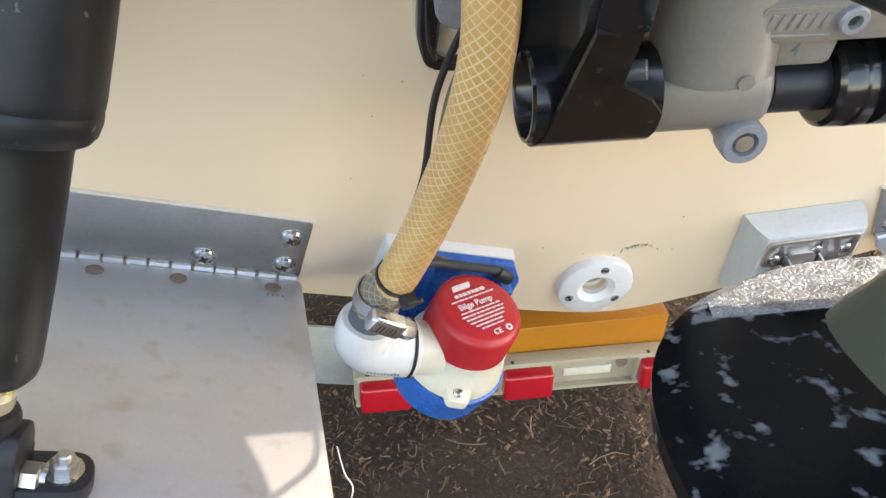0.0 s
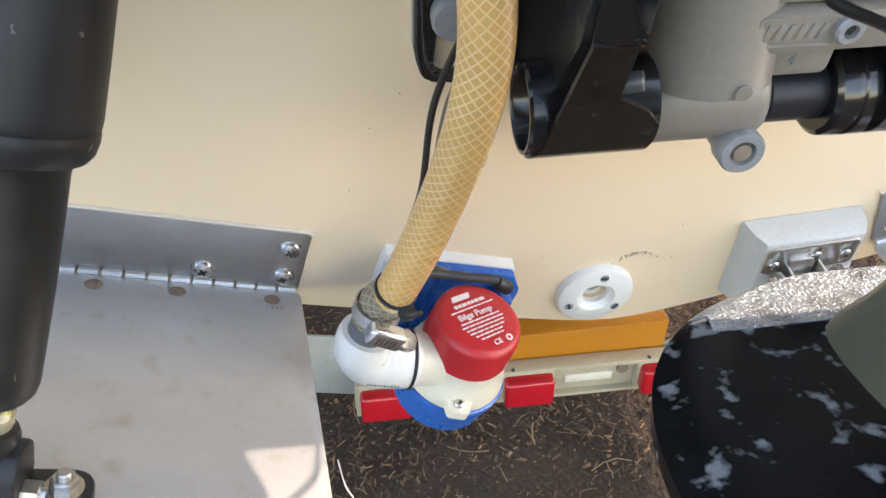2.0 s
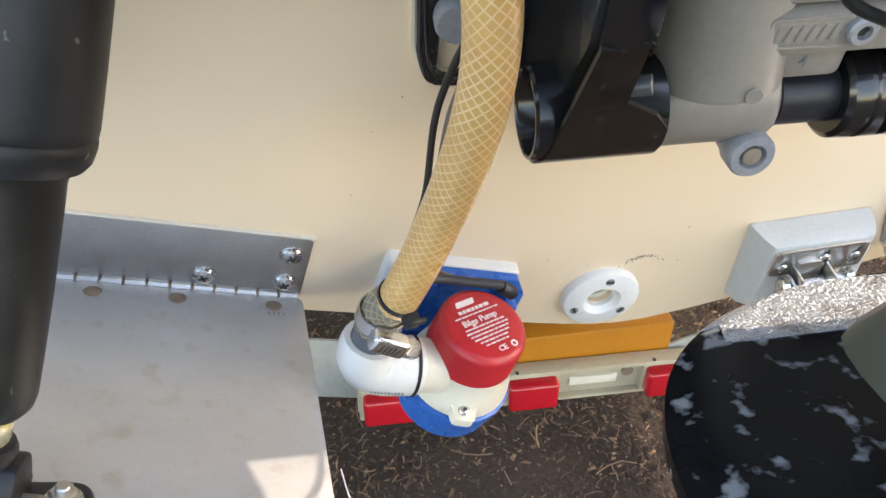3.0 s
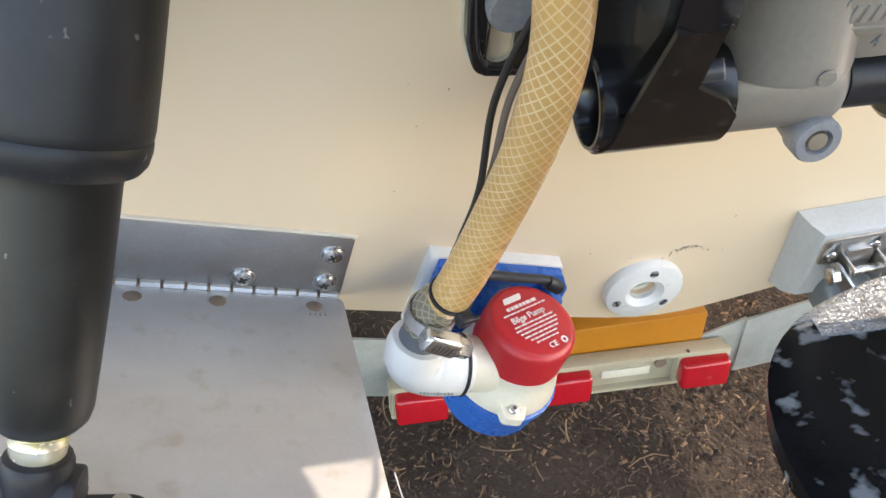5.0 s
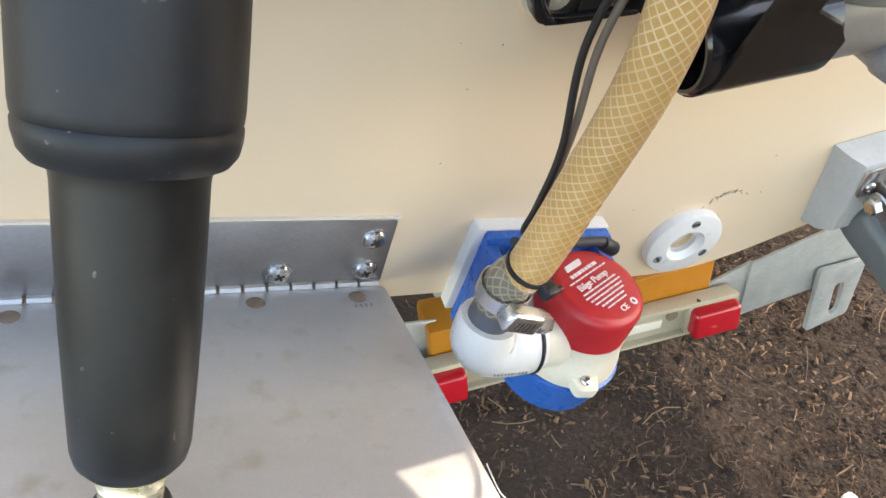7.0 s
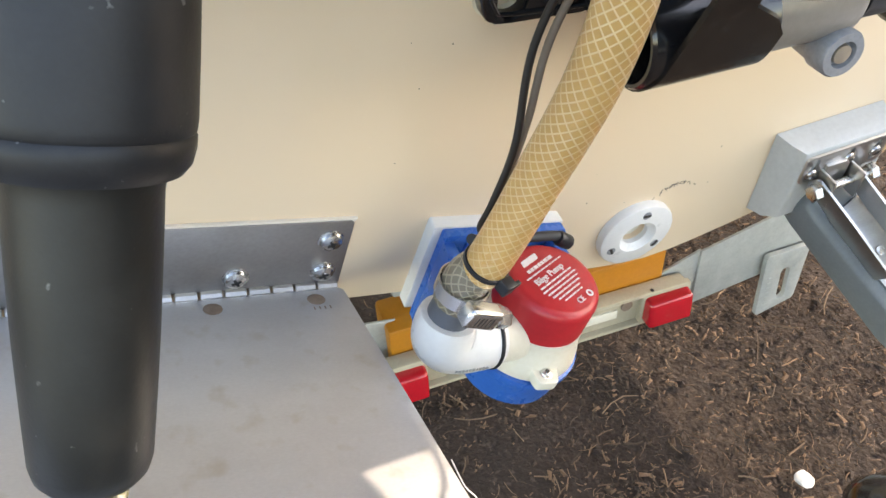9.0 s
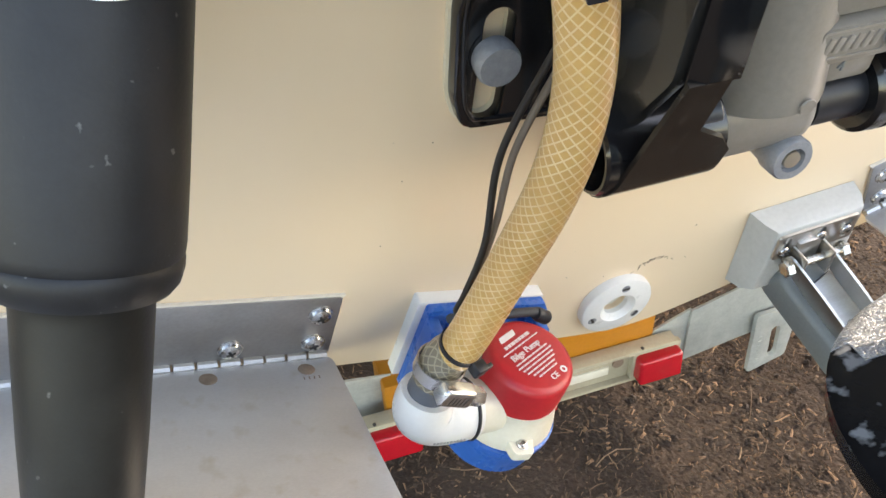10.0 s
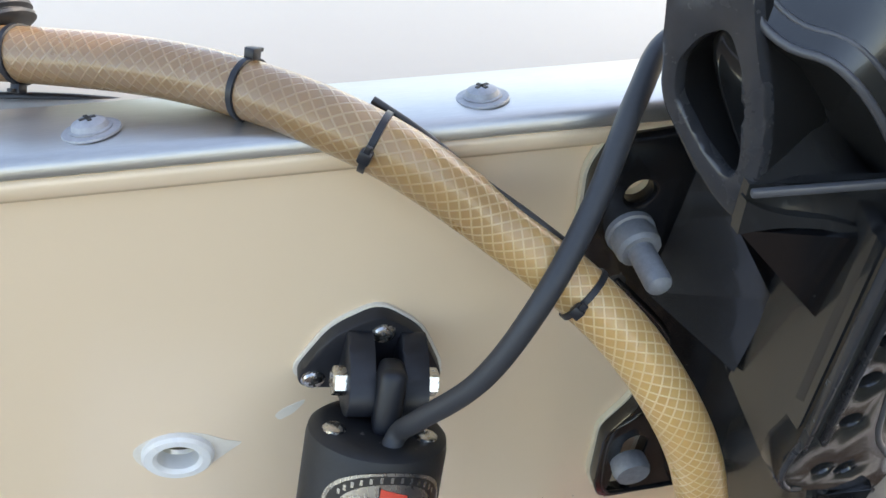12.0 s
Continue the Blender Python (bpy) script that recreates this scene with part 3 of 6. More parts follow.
# ---------------------------------------------------------------- trim tab actuator
def build_actuator():
    top, low = Vector((-0.0640, 0.3348, 0.7939)), Vector((-0.1341, 0.2521, 0.5699))
    m, _ = along(top, low)
    act = thing("trim_actuator", low, "black rubber-booted electric ram between transom and trim tab", "actuator")
    body = [(0, 0), (0.0244, 0), (0.0292, 0.0008), (0.0317, 0.0030), (0.0324, 0.007), (0.0326, 0.10), (0.0324, 0.1215), (0.0320, 0.1250), (0.0315, 0.1258), (0.0321, 0.1268), (0.0320, 0.1300), (0.0308, 0.1350), (0.0285, 0.138), (0, 0.138)]
    part("motor_housing", lathe(B(), body, m, 56), RUBBER, act, "matt black motor housing")
    boot = [(0, 0.1365), (0.0243, 0.1365), (0.0234, 0.140), (0.0228, 0.1445), (0.0224, 0.162), (0.0215, 0.192), (0.0203, 0.217), (0.0193, 0.235), (0.0181, 0.2395), (0.0157, 0.2425), (0.0125, 0.2435), (0, 0.2435)]
    part("boot", lathe(B(), boot, m, 56), BOOT, act, "tapered olive-black rubber boot")
    part("end_collar", lathe(B(), [(0, 0.2425), (0.0119, 0.2425), (0.0121, 0.2455), (0.0110, 0.2466), (0.0110, 0.2500), (0.0113, 0.2506), (0.0110, 0.2512), (0.0108, 0.2560), (0.0099, 0.2575), (0, 0.2575)], m, 32), GREASE, act, "greasy yellow-white end collar")
    # upper end: cover screws, tongue
    z = (top - low).normalized()
    x = Vector((1, 0, 0))
    x = (x - z * x.dot(z)).normalized()
    y = z.cross(x)
    up = Matrix.Translation(top) @ Matrix((x, y, z)).transposed().to_4x4()
    for sx in (-1, 1):
        part("cover_screw", lathe(B(), [(0.0052, 0.0), (0.0052, 0.0012), (0.0036, 0.0024), (0, 0.0028)], up @ Matrix.Translation((0.0205 * sx, -0.010, 0.0)), 20), SCREW_STEEL, act)
    bm = B()
    box(bm, (0.0125, 0.021, 0.032), up @ Matrix.Translation((0.0022, -0.003, 0.0145)), 0.0045, 4)
    part("tongue", bm, BLACK_PLASTIC, act, "black plastic pivot tongue")
    # silver oval name plate wrapped round the housing
    def wrapped(inner, outer, h0, rise, radius, n=72, mid=None):
        bm = B()
        mid = mid if mid is not None else 0.0
        pts = []
        lv = 7
        f0 = inner or 0.0
        for q in range(lv + 1):
            f = f0 + (outer - f0) * q / lv
            row = []
            for i in range(n):
                a = 2 * math.pi * i / n
                ang = mid + f * 0.92 * math.cos(a)
                hh = h0 - f * rise * math.sin(a)
                d = Vector((math.sin(ang), -math.cos(ang), 0)) * radius
                row.append(bm.verts.new(up @ Vector((d.x, d.y, -hh))))
            pts.append(row)
        for a_, b_ in zip(pts, pts[1:]):
            for i in range(n):
                j = (i + 1) % n
                bm.faces.new((a_[i], a_[j], b_[j], b_[i]))
        bmesh.ops.remove_doubles(bm, verts=bm.verts, dist=1e-6)
        return bm

    def patch(a0, a1, h0, h1, radius, mid, lean=0.0, taper=None):
        bm = B()
        n = 8
        rows = []
        for q in range(2):
            row = []
            for i in range(n + 1):
                f = i / n
                h = h0 if q == 0 else h1
                if taper is not None:
                    c = (h0 + h1) / 2
                    h = c + (h - c) * (1 + (taper - 1) * f)
                ang = mid + a0 + (a1 - a0) * f + lean * q
                row.append(bm.verts.new(up @ Vector((math.sin(ang) * radius, -math.cos(ang) * radius, -h))))
            rows.append(row)
        for i in range(n):
            bm.faces.new((rows[0][i], rows[0][i + 1], rows[1][i + 1], rows[1][i]))
        return bm

    MID = 0.155
    label = part("name_plate", wrapped(0, 1.0, 0.0265, 0.0200, 0.0330, mid=MID), FOIL, act, "silver foil oval maker's plate")
    part("name_ring", wrapped(0.74, 0.93, 0.0265, 0.0200, 0.03315, mid=MID), PRINT_BLACK, label, "black printed oval ring")
    for a0, a1 in ((-0.53, -0.36), (-0.33, -0.16), (-0.13, 0.07), (0.10, 0.29), (0.32, 0.54)):
        part("print_block", patch(a0, a1, 0.0256, 0.0348, 0.0332, MID), PRINT_BLACK, label, "black printed block")
    part("print_flag", patch(-0.13, 0.24, 0.0138, 0.0232, 0.0332, MID, 0.0, 0.25), PRINT_RED, label, "red printed pennant")
    part("print_staff", patch(-0.155, -0.13, 0.013, 0.0395, 0.0332, MID, 0.07), PRINT_BLACK, label, "thin printed flagstaff")
    for k in range(13):
        a = math.pi * (0.16 + 0.68 * k / 12)
        part("print_bar", patch(0.83 * 0.92 * math.cos(a) - 0.02, 0.83 * 0.92 * math.cos(a) + 0.02, 0.0265 - 0.84 * 0.0200 * math.sin(a) - 0.0013, 0.0265 - 0.84 * 0.0200 * math.sin(a) + 0.0013, 0.0333, MID), FOIL, label, "silver printed bar")
        part("print_bar", patch(0.83 * 0.92 * math.cos(a) - 0.016, 0.83 * 0.92 * math.cos(a) + 0.016, 0.0265 + 0.84 * 0.0200 * math.sin(a) - 0.0008, 0.0265 + 0.84 * 0.0200 * math.sin(a) + 0.0008, 0.0333, MID), FOIL, label, "silver printed bar")

    # lower fork and foot bracket on the tab
    foot = top - z * 0.286
    fm = Matrix.Translation(foot) @ Matrix((x, y, z)).transposed().to_4x4()
    part("fork_cap", lathe(B(), [(0, 0.0290), (0.0105, 0.0290), (0.0128, 0.0278), (0.0138, 0.0250), (0.0140, 0.0140), (0.0125, 0.0110), (0, 0.0110)], fm, 40), BLACK_PLASTIC, act, "rounded black cap of the lower fork")
    for sx in (-1, 1):
        cheek = rounded([(-0.0115, -0.012), (0.0115, -0.012), (0.0125, 0.012), (0.0085, 0.0215), (-0.0085, 0.0215), (-0.0125, 0.012)], 0.006, 5)
        part("fork", plate(B(), cheek, -0.0045, 0.0045, fm @ Matrix.Translation((0.0125 * sx, 0, 0)) @ Matrix(((0, 0, 1, 0), (1, 0, 0, 0), (0, 1, 0, 0), (0, 0, 0, 1))), bevel=0.0016), BLACK_PLASTIC, act, "black plastic cheek of the lower fork")
    part("pivot_pin", rod(B(), fm @ Vector((-0.027, 0, -0.002)), fm @ Vector((0.027, 0, -0.002)), 0.0042), SCREW_STEEL, act)
    for sx in (-1, 1):
        mm, _ = along(fm @ Vector((0.0172 * sx, 0, -0.002)), fm @ Vector((0.04 * sx, 0, -0.002)))
        part("pin_nut", hexagon(B(), mm, 0.0115, 0.0075), BRACKET_STEEL, act, "bright hexagon nut")
    pm, o = tab_plate_frame, tab_out
    inv = pm.inverted() @ foot
    base = pm @ Matrix.Translation((inv.x, inv.y, 0))
    bm = plate(B(), rounded([(-0.045, -0.0125), (0.045, -0.0125), (0.045, 0.0125), (-0.045, 0.0125)], 0.012, 6), 0.0, 0.0085, base, bevel=0.002)
    part("foot_bracket", bm, BLACK_PLASTIC, act, "black plastic foot bolted to the tab")
    bm = B()
    box(bm, (0.0125, 0.021, max(inv.z, 0.012) + 0.004), base @ Matrix.Translation((0, 0, (max(inv.z, 0.012) + 0.004) / 2)), 0.003)
    part("foot_lug", bm, BLACK_PLASTIC, act)
    for sx in (-1, 1):
        bmx = base @ Matrix.Translation((0.0325 * sx, 0, 0.0085))
        part("washer", lathe(B(), [(0.0085, 0), (0.0085, 0.0014), (0, 0.0014)], bmx, 24), SCREW_STEEL, act)
        part("foot_nut", hexagon(B(), bmx @ Matrix.Translation((0, 0, 0.0014)), 0.0105, 0.006), BRACKET_STEEL, act, "bright hexagon nut")
        part("bolt_end", lathe(B(), [(0.0033, 0.006), (0.0033, 0.0105), (0.0026, 0.0113), (0, 0.0113)], bmx, 16), BRACKET_STEEL, act)

    # upper bracket on the transom: a rounded triangular plate with three screws and two cheeks
    um = frame_at(-0.0605, 0.300, 0, TAB_TURN)
    tri = rounded([(-0.0368, -0.014), (-0.033, -0.0215), (0.033, -0.0200), (0.0362, -0.010), (0.0185, 0.0190), (-0.0045, 0.0325), (-0.0245, 0.0160)], 0.009, 5)
    tri_big = [(px * 1.055, 0.004 + (py - 0.004) * 1.055) for px, py in tri]
    part("bedding_bead", plate(B(), tri_big, 0.0002, 0.002, um), WHITE_SEALANT, act, "white bedding sealant under the bracket")
    part("upper_bracket", plate(B(), tri, 0.002, 0.0095, um, bevel=0.002), BLACK_PLASTIC, act, "black plastic mounting bracket")
    bm = B()
    for sx in (-1, 1):
        plate(bm, rounded([(0.006, -0.010), (0.030, -0.0100), (0.040, -0.003), (0.041, 0.008), (0.027, 0.0185), (0.006, 0.0240)], 0.008, 6), -0.0060, 0.0060, um @ Matrix.Translation((0.0005 + 0.0125 * sx, -0.001, 0)) @ Matrix.Rotation(radians(-90), 4, "Y"), bevel=0.0015)
    part("cheek", bm, BLACK_PLASTIC, act, "pair of pivot cheeks")
    part("pivot_bolt", rod(B(), um @ Vector((-0.021, 0.006, 0.026)), um @ Vector((0.022, 0.006, 0.026)), 0.004), SCREW_STEEL, act)
    for sx in (-1, 1):
        mm, _ = along(um @ Vector((0.0005 + 0.0187 * sx, 0.006, 0.026)), um @ Vector((0.05 * sx, 0.006, 0.026)))
        part("bolt_head", hexagon(B(), mm, 0.0118, 0.0062), SCREW_STEEL, act, "bright hexagon bolt head")
    for px, py in ((-0.0010, 0.0205), (-0.0287, -0.0135), (0.0272, -0.0115)):
        screw("screw", um @ Matrix.Translation((px, py, 0.0095)), 0.0052, act)
    return up


act_top = build_actuator()

# ---------------------------------------------------------------- bilge pump on its board
pump_turn = frame_at(0.0415, -0.002, 0, -17.0)


def build_pump():
    m = pump_turn
    board = rounded([(0.0025, -0.0035), (0.0965, -0.0035), (0.0965, -0.066), (0.088, -0.078), (0.0025, -0.078)], 0.002)
    solid("pump_board", plate(B(), board, 0.0, 0.0095, m, bevel=0.0008), WHITE_PLASTIC, "white plastic board fixed to the lower transom", "board")

    ax = m @ Matrix.Translation((0.0551, 0.0072, 0.0655)) @ Matrix.Rotation(radians(2), 4, "X")        # top middle of the cap; y runs up the pump's axis
    ox = m @ Matrix.Translation((0.0431, 0.0217, 0.0735))        # frame of the outlet, which leaves the body off its axis
    am = ax @ Matrix.Rotation(radians(-90), 4, "X")               # z up the axis
    pump = thing("bilge_pump", am @ Vector((0, 0, -0.092)), "red white and blue cartridge bilge pump on the transom", "pump")
    # blue bracket behind the pump
    bm = B()
    outline = rounded([(0.008, -0.0045), (0.0945, -0.0045), (0.1035, -0.018), (0.1035, -0.036), (0.088, -0.085), (0.008, -0.085)], 0.002)
    plate(bm, outline, 0.0098, 0.0165, m, bevel=0.001)
    part("bracket_plate", bm, BLUE_PLASTIC, pump, "blue plastic mounting plate")
    for x, tall in ((0.011, 0.075), (0.087, 0.062)):
        bm = B()
        box(bm, (0.008, tall, 0.02), m @ Matrix.Translation((x, -0.009 - tall / 2, 0.026)), 0.0015)
        part("bracket_rib", bm, BLUE_PLASTIC, pump, "blue side rib")
    bm = B()
    box(bm, (0.072, 0.013, 0.046), m @ Matrix.Translation((0.047, -0.074, 0.036)), 0.003)
    part("bracket_arm", bm, BLUE_PLASTIC, pump, "blue arm under the pump")
    bm = B()
    box(bm, (0.020, 0.010, 0.006), m @ Matrix.Translation((0.052, -0.009, 0.019)), 0.001)
    box(bm, (0.014, 0.022, 0.006), m @ Matrix.Translation((0.03, -0.021, 0.019)), 0.001)
    part("bracket_boss", bm, BLUE_PLASTIC, pump, "blue moulded bosses")
    # strainer
    part("strainer_base", lathe(B(), [(0, -0.084), (0.031, -0.084), (0.0335, -0.0815), (0.0362, -0.060), (0.0372, -0.0592), (0.0372, -0.0545), (0.0362, -0.0540), (0, -0.0540)], am, 56), BLUE_PLASTIC, pump, "blue strainer base")
    # white body with a flared skirt
    skirt = [(0, -0.0535), (0.0352, -0.0535), (0.0356, -0.052), (0.0345, -0.0465), (0.0325, -0.0405), (0.0308, -0.0355), (0.0303, -0.030), (0.0300, -0.0262), (0, -0.0262)]
    body = part("pump_body", lathe(B(), skirt, am, 56), CREAM_PLASTIC, pump, "cream white pump body")
    for a in (-1.68, 1.46):
        lm = am @ Matrix.Rotation(a, 4, "Z") @ Matrix.Translation((0.0335, 0, -0.0460))
        bm = plate(B(), rounded([(-0.006, -0.010), (0.009, -0.0065), (0.009, 0.0065), (-0.006, 0.010)], 0.003), -0.005, 0.002, lm, bevel=0.0008)
        lug = part("clip_lug", bm, CREAM_PLASTIC, pump, "cream screw lug")
        screw("lug_screw", lm @ Matrix.Translation((0.002, 0, 0.002)), 0.0036, lug, "hex")
    # red cap
    cap = part("cap", lathe(B(), [(0, 0.0), (0.0235, 0.0), (0.0262, -0.0006), (0.0281, -0.0025), (0.0289, -0.0055), (0.0297, -0.0262), (0.0290, -0.0272), (0, -0.0272)], am, 64), RED_PLASTIC, pump, "red motor cap with white print")
    tm = am @ Matrix.Rotation(radians(27), 4, "Z") @ Matrix.Translation((0, 0, 0.00025))
    part("print", letters("Bilge Pump", 0.0060, tm @ Matrix.Translation((-0.001, 0.0042, 0))), PRINT_WHITE, cap, "white printed words")
    part("print", letters("CE", 0.0052, tm @ Matrix.Translation((0.0005, -0.0190, 0))), PRINT_WHITE, cap, "white printed mark")
    bm = plate(B(), ring_pts(0.0095, -0.0190, 0.0024), 0, 0.0003, tm, [ring_pts(0.0095, -0.0190, 0.0012)])
    part("print_ring", bm, PRINT_WHITE, cap, "white printed ring mark")
    bm = B()
    plate(bm, rounded([(-0.0110, 0.0160), (0.0030, 0.0160), (0.0045, 0.0200), (-0.0095, 0.0200)], 0.001), 0, 0.0003, tm)
    part("print_logo", bm, PRINT_WHITE, cap, "white printed maker's block")
    plate_rows = [(0.0124, 0.024, 0.0022), (0.0090, 0.034, 0.0009), (-0.0002, 0.031, 0.0010), (-0.0029, 0.033, 0.0010), (-0.0056, 0.030, 0.0010), (-0.0083, 0.028, 0.0010), (-0.0110, 0.023, 0.0010), (-0.0137, 0.018, 0.0009)]
    rnd = random.Random(4)
    for yy, wide, tall in plate_rows:
        bm = B()
        xx = -wide / 2
        while xx < wide / 2 - 0.001:
            ln = rnd.uniform(0.0018, 0.0052)
            ln = min(ln, wide / 2 - xx)
            box(bm, (ln, tall, 0.0003), tm @ Matrix.Translation((xx + ln / 2, yy, 0.00015)))
            xx += ln + 0.0008
        part("print_bar", bm, PRINT_WHITE, cap, "row of white printed bars")
    # outlet elbow to port, collar, barb
    def P(a, b, w):
        return ox @ Vector((a, b, w))
    line = spline([P(0.012, -0.0560, -0.007), P(-0.010, -0.0490, 0.000), P(-0.034, -0.0450, 0.0045), P(-0.048, -0.0445, 0.005), P(-0.0570, -0.0390, 0.005), P(-0.0600, -0.029, 0.0045), P(-0.0597, -0.0215, 0.004)], 6)
    def er(run):
        return 0.0186 if run < 0.060 else 0.0186 - 0.0040 * min((run - 0.060) / 0.03, 1) ** 1.5
    cut = min(range(len(line)), key=lambda k: (line[k] - P(-0.0275, -0.045, 0.0043)).length)
    part("outlet_neck", sweep(B(), line[:cut + 1], lambda run: 0.0190 - 0.0020 * min(run / 0.035, 1.0), 32), CREAM_PLASTIC, pump, "cream neck between body and elbow", angle=60)
    elbow = part("outlet_elbow", sweep(B(), line[cut:], lambda run: er(run + 0.034), 32), WHITE_PLASTIC, pump, "white glossy outlet elbow", angle=60)
    mm, _ = along(P(-0.0265, -0.0450, 0.0042), P(-0.0295, -0.0450, 0.0043))
    part("o_ring", lathe(B(), [(0.0175, 0), (0.0191, 0.0004), (0.0194, 0.0012), (0.0191, 0.002), (0.0175, 0.0024)], mm, 32), RUBBER, pump, "black rubber o-ring")
    bm = B()
    nrm = (ox.to_3x3() @ Vector((0, -0.20, 0.98))).normalized()
    for k in range(10):
        q = P(-0.0540 + 0.0021 * k, -0.0478, 0.0228 + 0.00006 * k)
        box(bm, (0.0020 + 0.0006 * (k % 3), 0.0013 + 0.0003 * (k % 2), 0.0010), Matrix.Translation(q) @ nrm.to_track_quat("Z", "X").to_matrix().to_4x4())
    part("moulded_mark", bm, GREY_PLASTIC, elbow, "row of dark moulded marks")
    part("hose_barb", rod(B(), P(-0.0597, -0.026, 0.004), P(-0.0590, 0.008, 0.004), 0.0124, 0.0098), BARB, pump, "slate grey hose barb")
    return P


pump_at = build_pump()

# ---------------------------------------------------------------- hose with its ties
HOSE_R = 0.0114
hose_line = spline([pump_at(-0.0590, -0.0085, 0.004), pump_at(-0.0585, 0.010, 0.0045), (0.0443, 0.333, 0.5431), (0.0615, 0.3201, 0.5933), (0.0757, 0.300, 0.656), (0.0805, 0.2915, 0.7046), (0.0732, 0.2875, 0.7605), (0.0580, 0.2875, 0.8117),
                    (0.033, 0.302, 0.8569), (-0.0063, 0.3269, 0.8944), (-0.054, 0.340, 0.9345), (-0.1143, 0.3818, 0.9495), (-0.1912, 0.4195, 0.9545), (-0.27, 0.450, 0.9560), (-0.36, 0.47, 0.958)], 12)


def build_hose():
    hose = thing("discharge_hose", hose_line[0], "yellowed clear hose with diamond thread reinforcement", "hose")
    cut = 21
    part("tube", sweep(B(), hose_line[cut - 1:], HOSE_R, 40, True), HOSE, hose, angle=80)
    part("stretched_end", sweep(B(), hose_line[:cut], lambda run: HOSE_R + 0.0002 + 0.0014 * max(0.0, 1 - run / 0.022), 40, True), HOSE_END, hose, "darker wet hose end stretched over the barb", angle=80)


build_hose()


def hose_near(p):
    p = Vector(p)
    i = min(range(1, len(hose_line) - 1), key=lambda k: (hose_line[k] - p).length)
    return hose_line[i], (hose_line[i + 1] - hose_line[i - 1]).normalized()


def cable_tie(at, head_way, label="thin black cable tie round the hose", r=HOSE_R, k=1.0):
    """A band round the hose with its square head on the side that head_way points to."""
    c, t = hose_near(at)
    h = Vector(head_way)
    h = (h - t * h.dot(t)).normalized()
    m = Matrix.Translation(c) @ Matrix((h, t.cross(h), t)).transposed().to_4x4()
    tie = thing("cable_tie", c, label, "cable tie", "cable ties on the hose")
    part("band", lathe(B(), [(r + 0.0001, -0.0014), (r + 0.0010, -0.0012), (r + 0.0010, 0.0012), (r + 0.0001, 0.0014)], m, 36), BLACK_PLASTIC, tie)
    bm = B()
    box(bm, (0.0044 * k, 0.0050 * k, 0.0046 * k), m @ Matrix.Translation((r + 0.0024 * k, 0.0005, 0)), 0.0008)
    head = part("head", bm, BLACK_PLASTIC, tie, "square ratchet head")
    bm = B()
    box(bm, (0.0016 * k, 0.0034 * k, 0.0024 * k), m @ Matrix.Translation((r + 0.0034 * k, 0.0040 * k, 0)), 0.0004)
    part("tail", bm, BLACK_PLASTIC, head, "cut tail")
    return tie


cable_tie((0.0435, 0.3335, 0.5415), (0.35, -0.9, -0.3), k=1.55)
cable_tie((0.0785, 0.2855, 0.746), (-0.28, -0.85, 0.25), k=1.4)
cable_tie((0.017, 0.3035, 0.871), (-0.2, -0.85, -0.1))
cable_tie((-0.051, 0.338, 0.932), (-0.45, -0.9, 0.1))
cable_tie((-0.0925, 0.368, 0.946), (0.1, 0.25, 1.0))
cable_tie((-0.182, 0.424, 0.947), (0.0, -0.6, -1.0))


def hose_clamp():
    c, t = hose_near(pump_at(-0.0588, 0.0015, 0.004))
    w = (pump_at(0, 0, 1) - pump_at(0, 0, 0)).normalized()
    h = (w - t * w.dot(t)).normalized()
    m = Matrix.Translation(c) @ Matrix((h, t.cross(h), t)).transposed().to_4x4()
    clamp = thing("hose_clamp", c, "worm-drive stainless hose clamp on the pump outlet", "hose clamp")
    r = 0.0133
    part("band", lathe(B(), [(r, -0.0045), (r + 0.0009, -0.0045), (r + 0.0009, 0.0045), (r, 0.0045)], m, 40), CLAMP_STEEL, clamp)
    # worm housing and screw point to starboard
    end = 1 if (m.to_3x3() @ Vector((0, 1, 0))).x > 0 else -1
    hm = m @ Matrix.Translation((r + 0.0048, 0.003 * end, -0.001)) @ Matrix.Rotation(-0.3 * end, 4, "X")
    bm = B()
    box(bm, (0.0105, 0.022, 0.0128), hm, 0.0026, 3)
    house = part("worm_housing", bm, CLAMP_STEEL, clamp)
    bm = B()
    for j in range(5):
        box(bm, (0.0008, 0.0007, 0.0062), hm @ Matrix.Translation((0.0050, (-0.005 + 0.0025 * j) * end, 0)))
    part("thread_slot", bm, RECESS_SHADE, house, "slots over the worm drawn as painted shade")
    mm, _ = along(hm @ Vector((0, 0.007 * end, 0)), hm @ Vector((0, 0.03 * end, 0)))
    part("worm_screw", lathe(B(), [(0.0034, 0), (0.0034, 0.003), (0.0058, 0.003), (0.0058, 0.0105), (0.0050, 0.0115), (0, 0.0115)], mm, 6), CLAMP_STEEL, clamp)
    bm = B()
    box(bm, (0.0075, 0.0012, 0.001), mm @ Matrix.Translation((0, 0, 0.0101)))
    part("screw_slot", bm, RECESS_SHADE, clamp)


hose_clamp()


# ---------------------------------------------------------------- cables and wires
def cable(name, pts, r, material, label, category="cable", n=10, segments=12):
    return solid(name, sweep(B(), spline(pts, n), r, segments), material, label, category, angle=80)


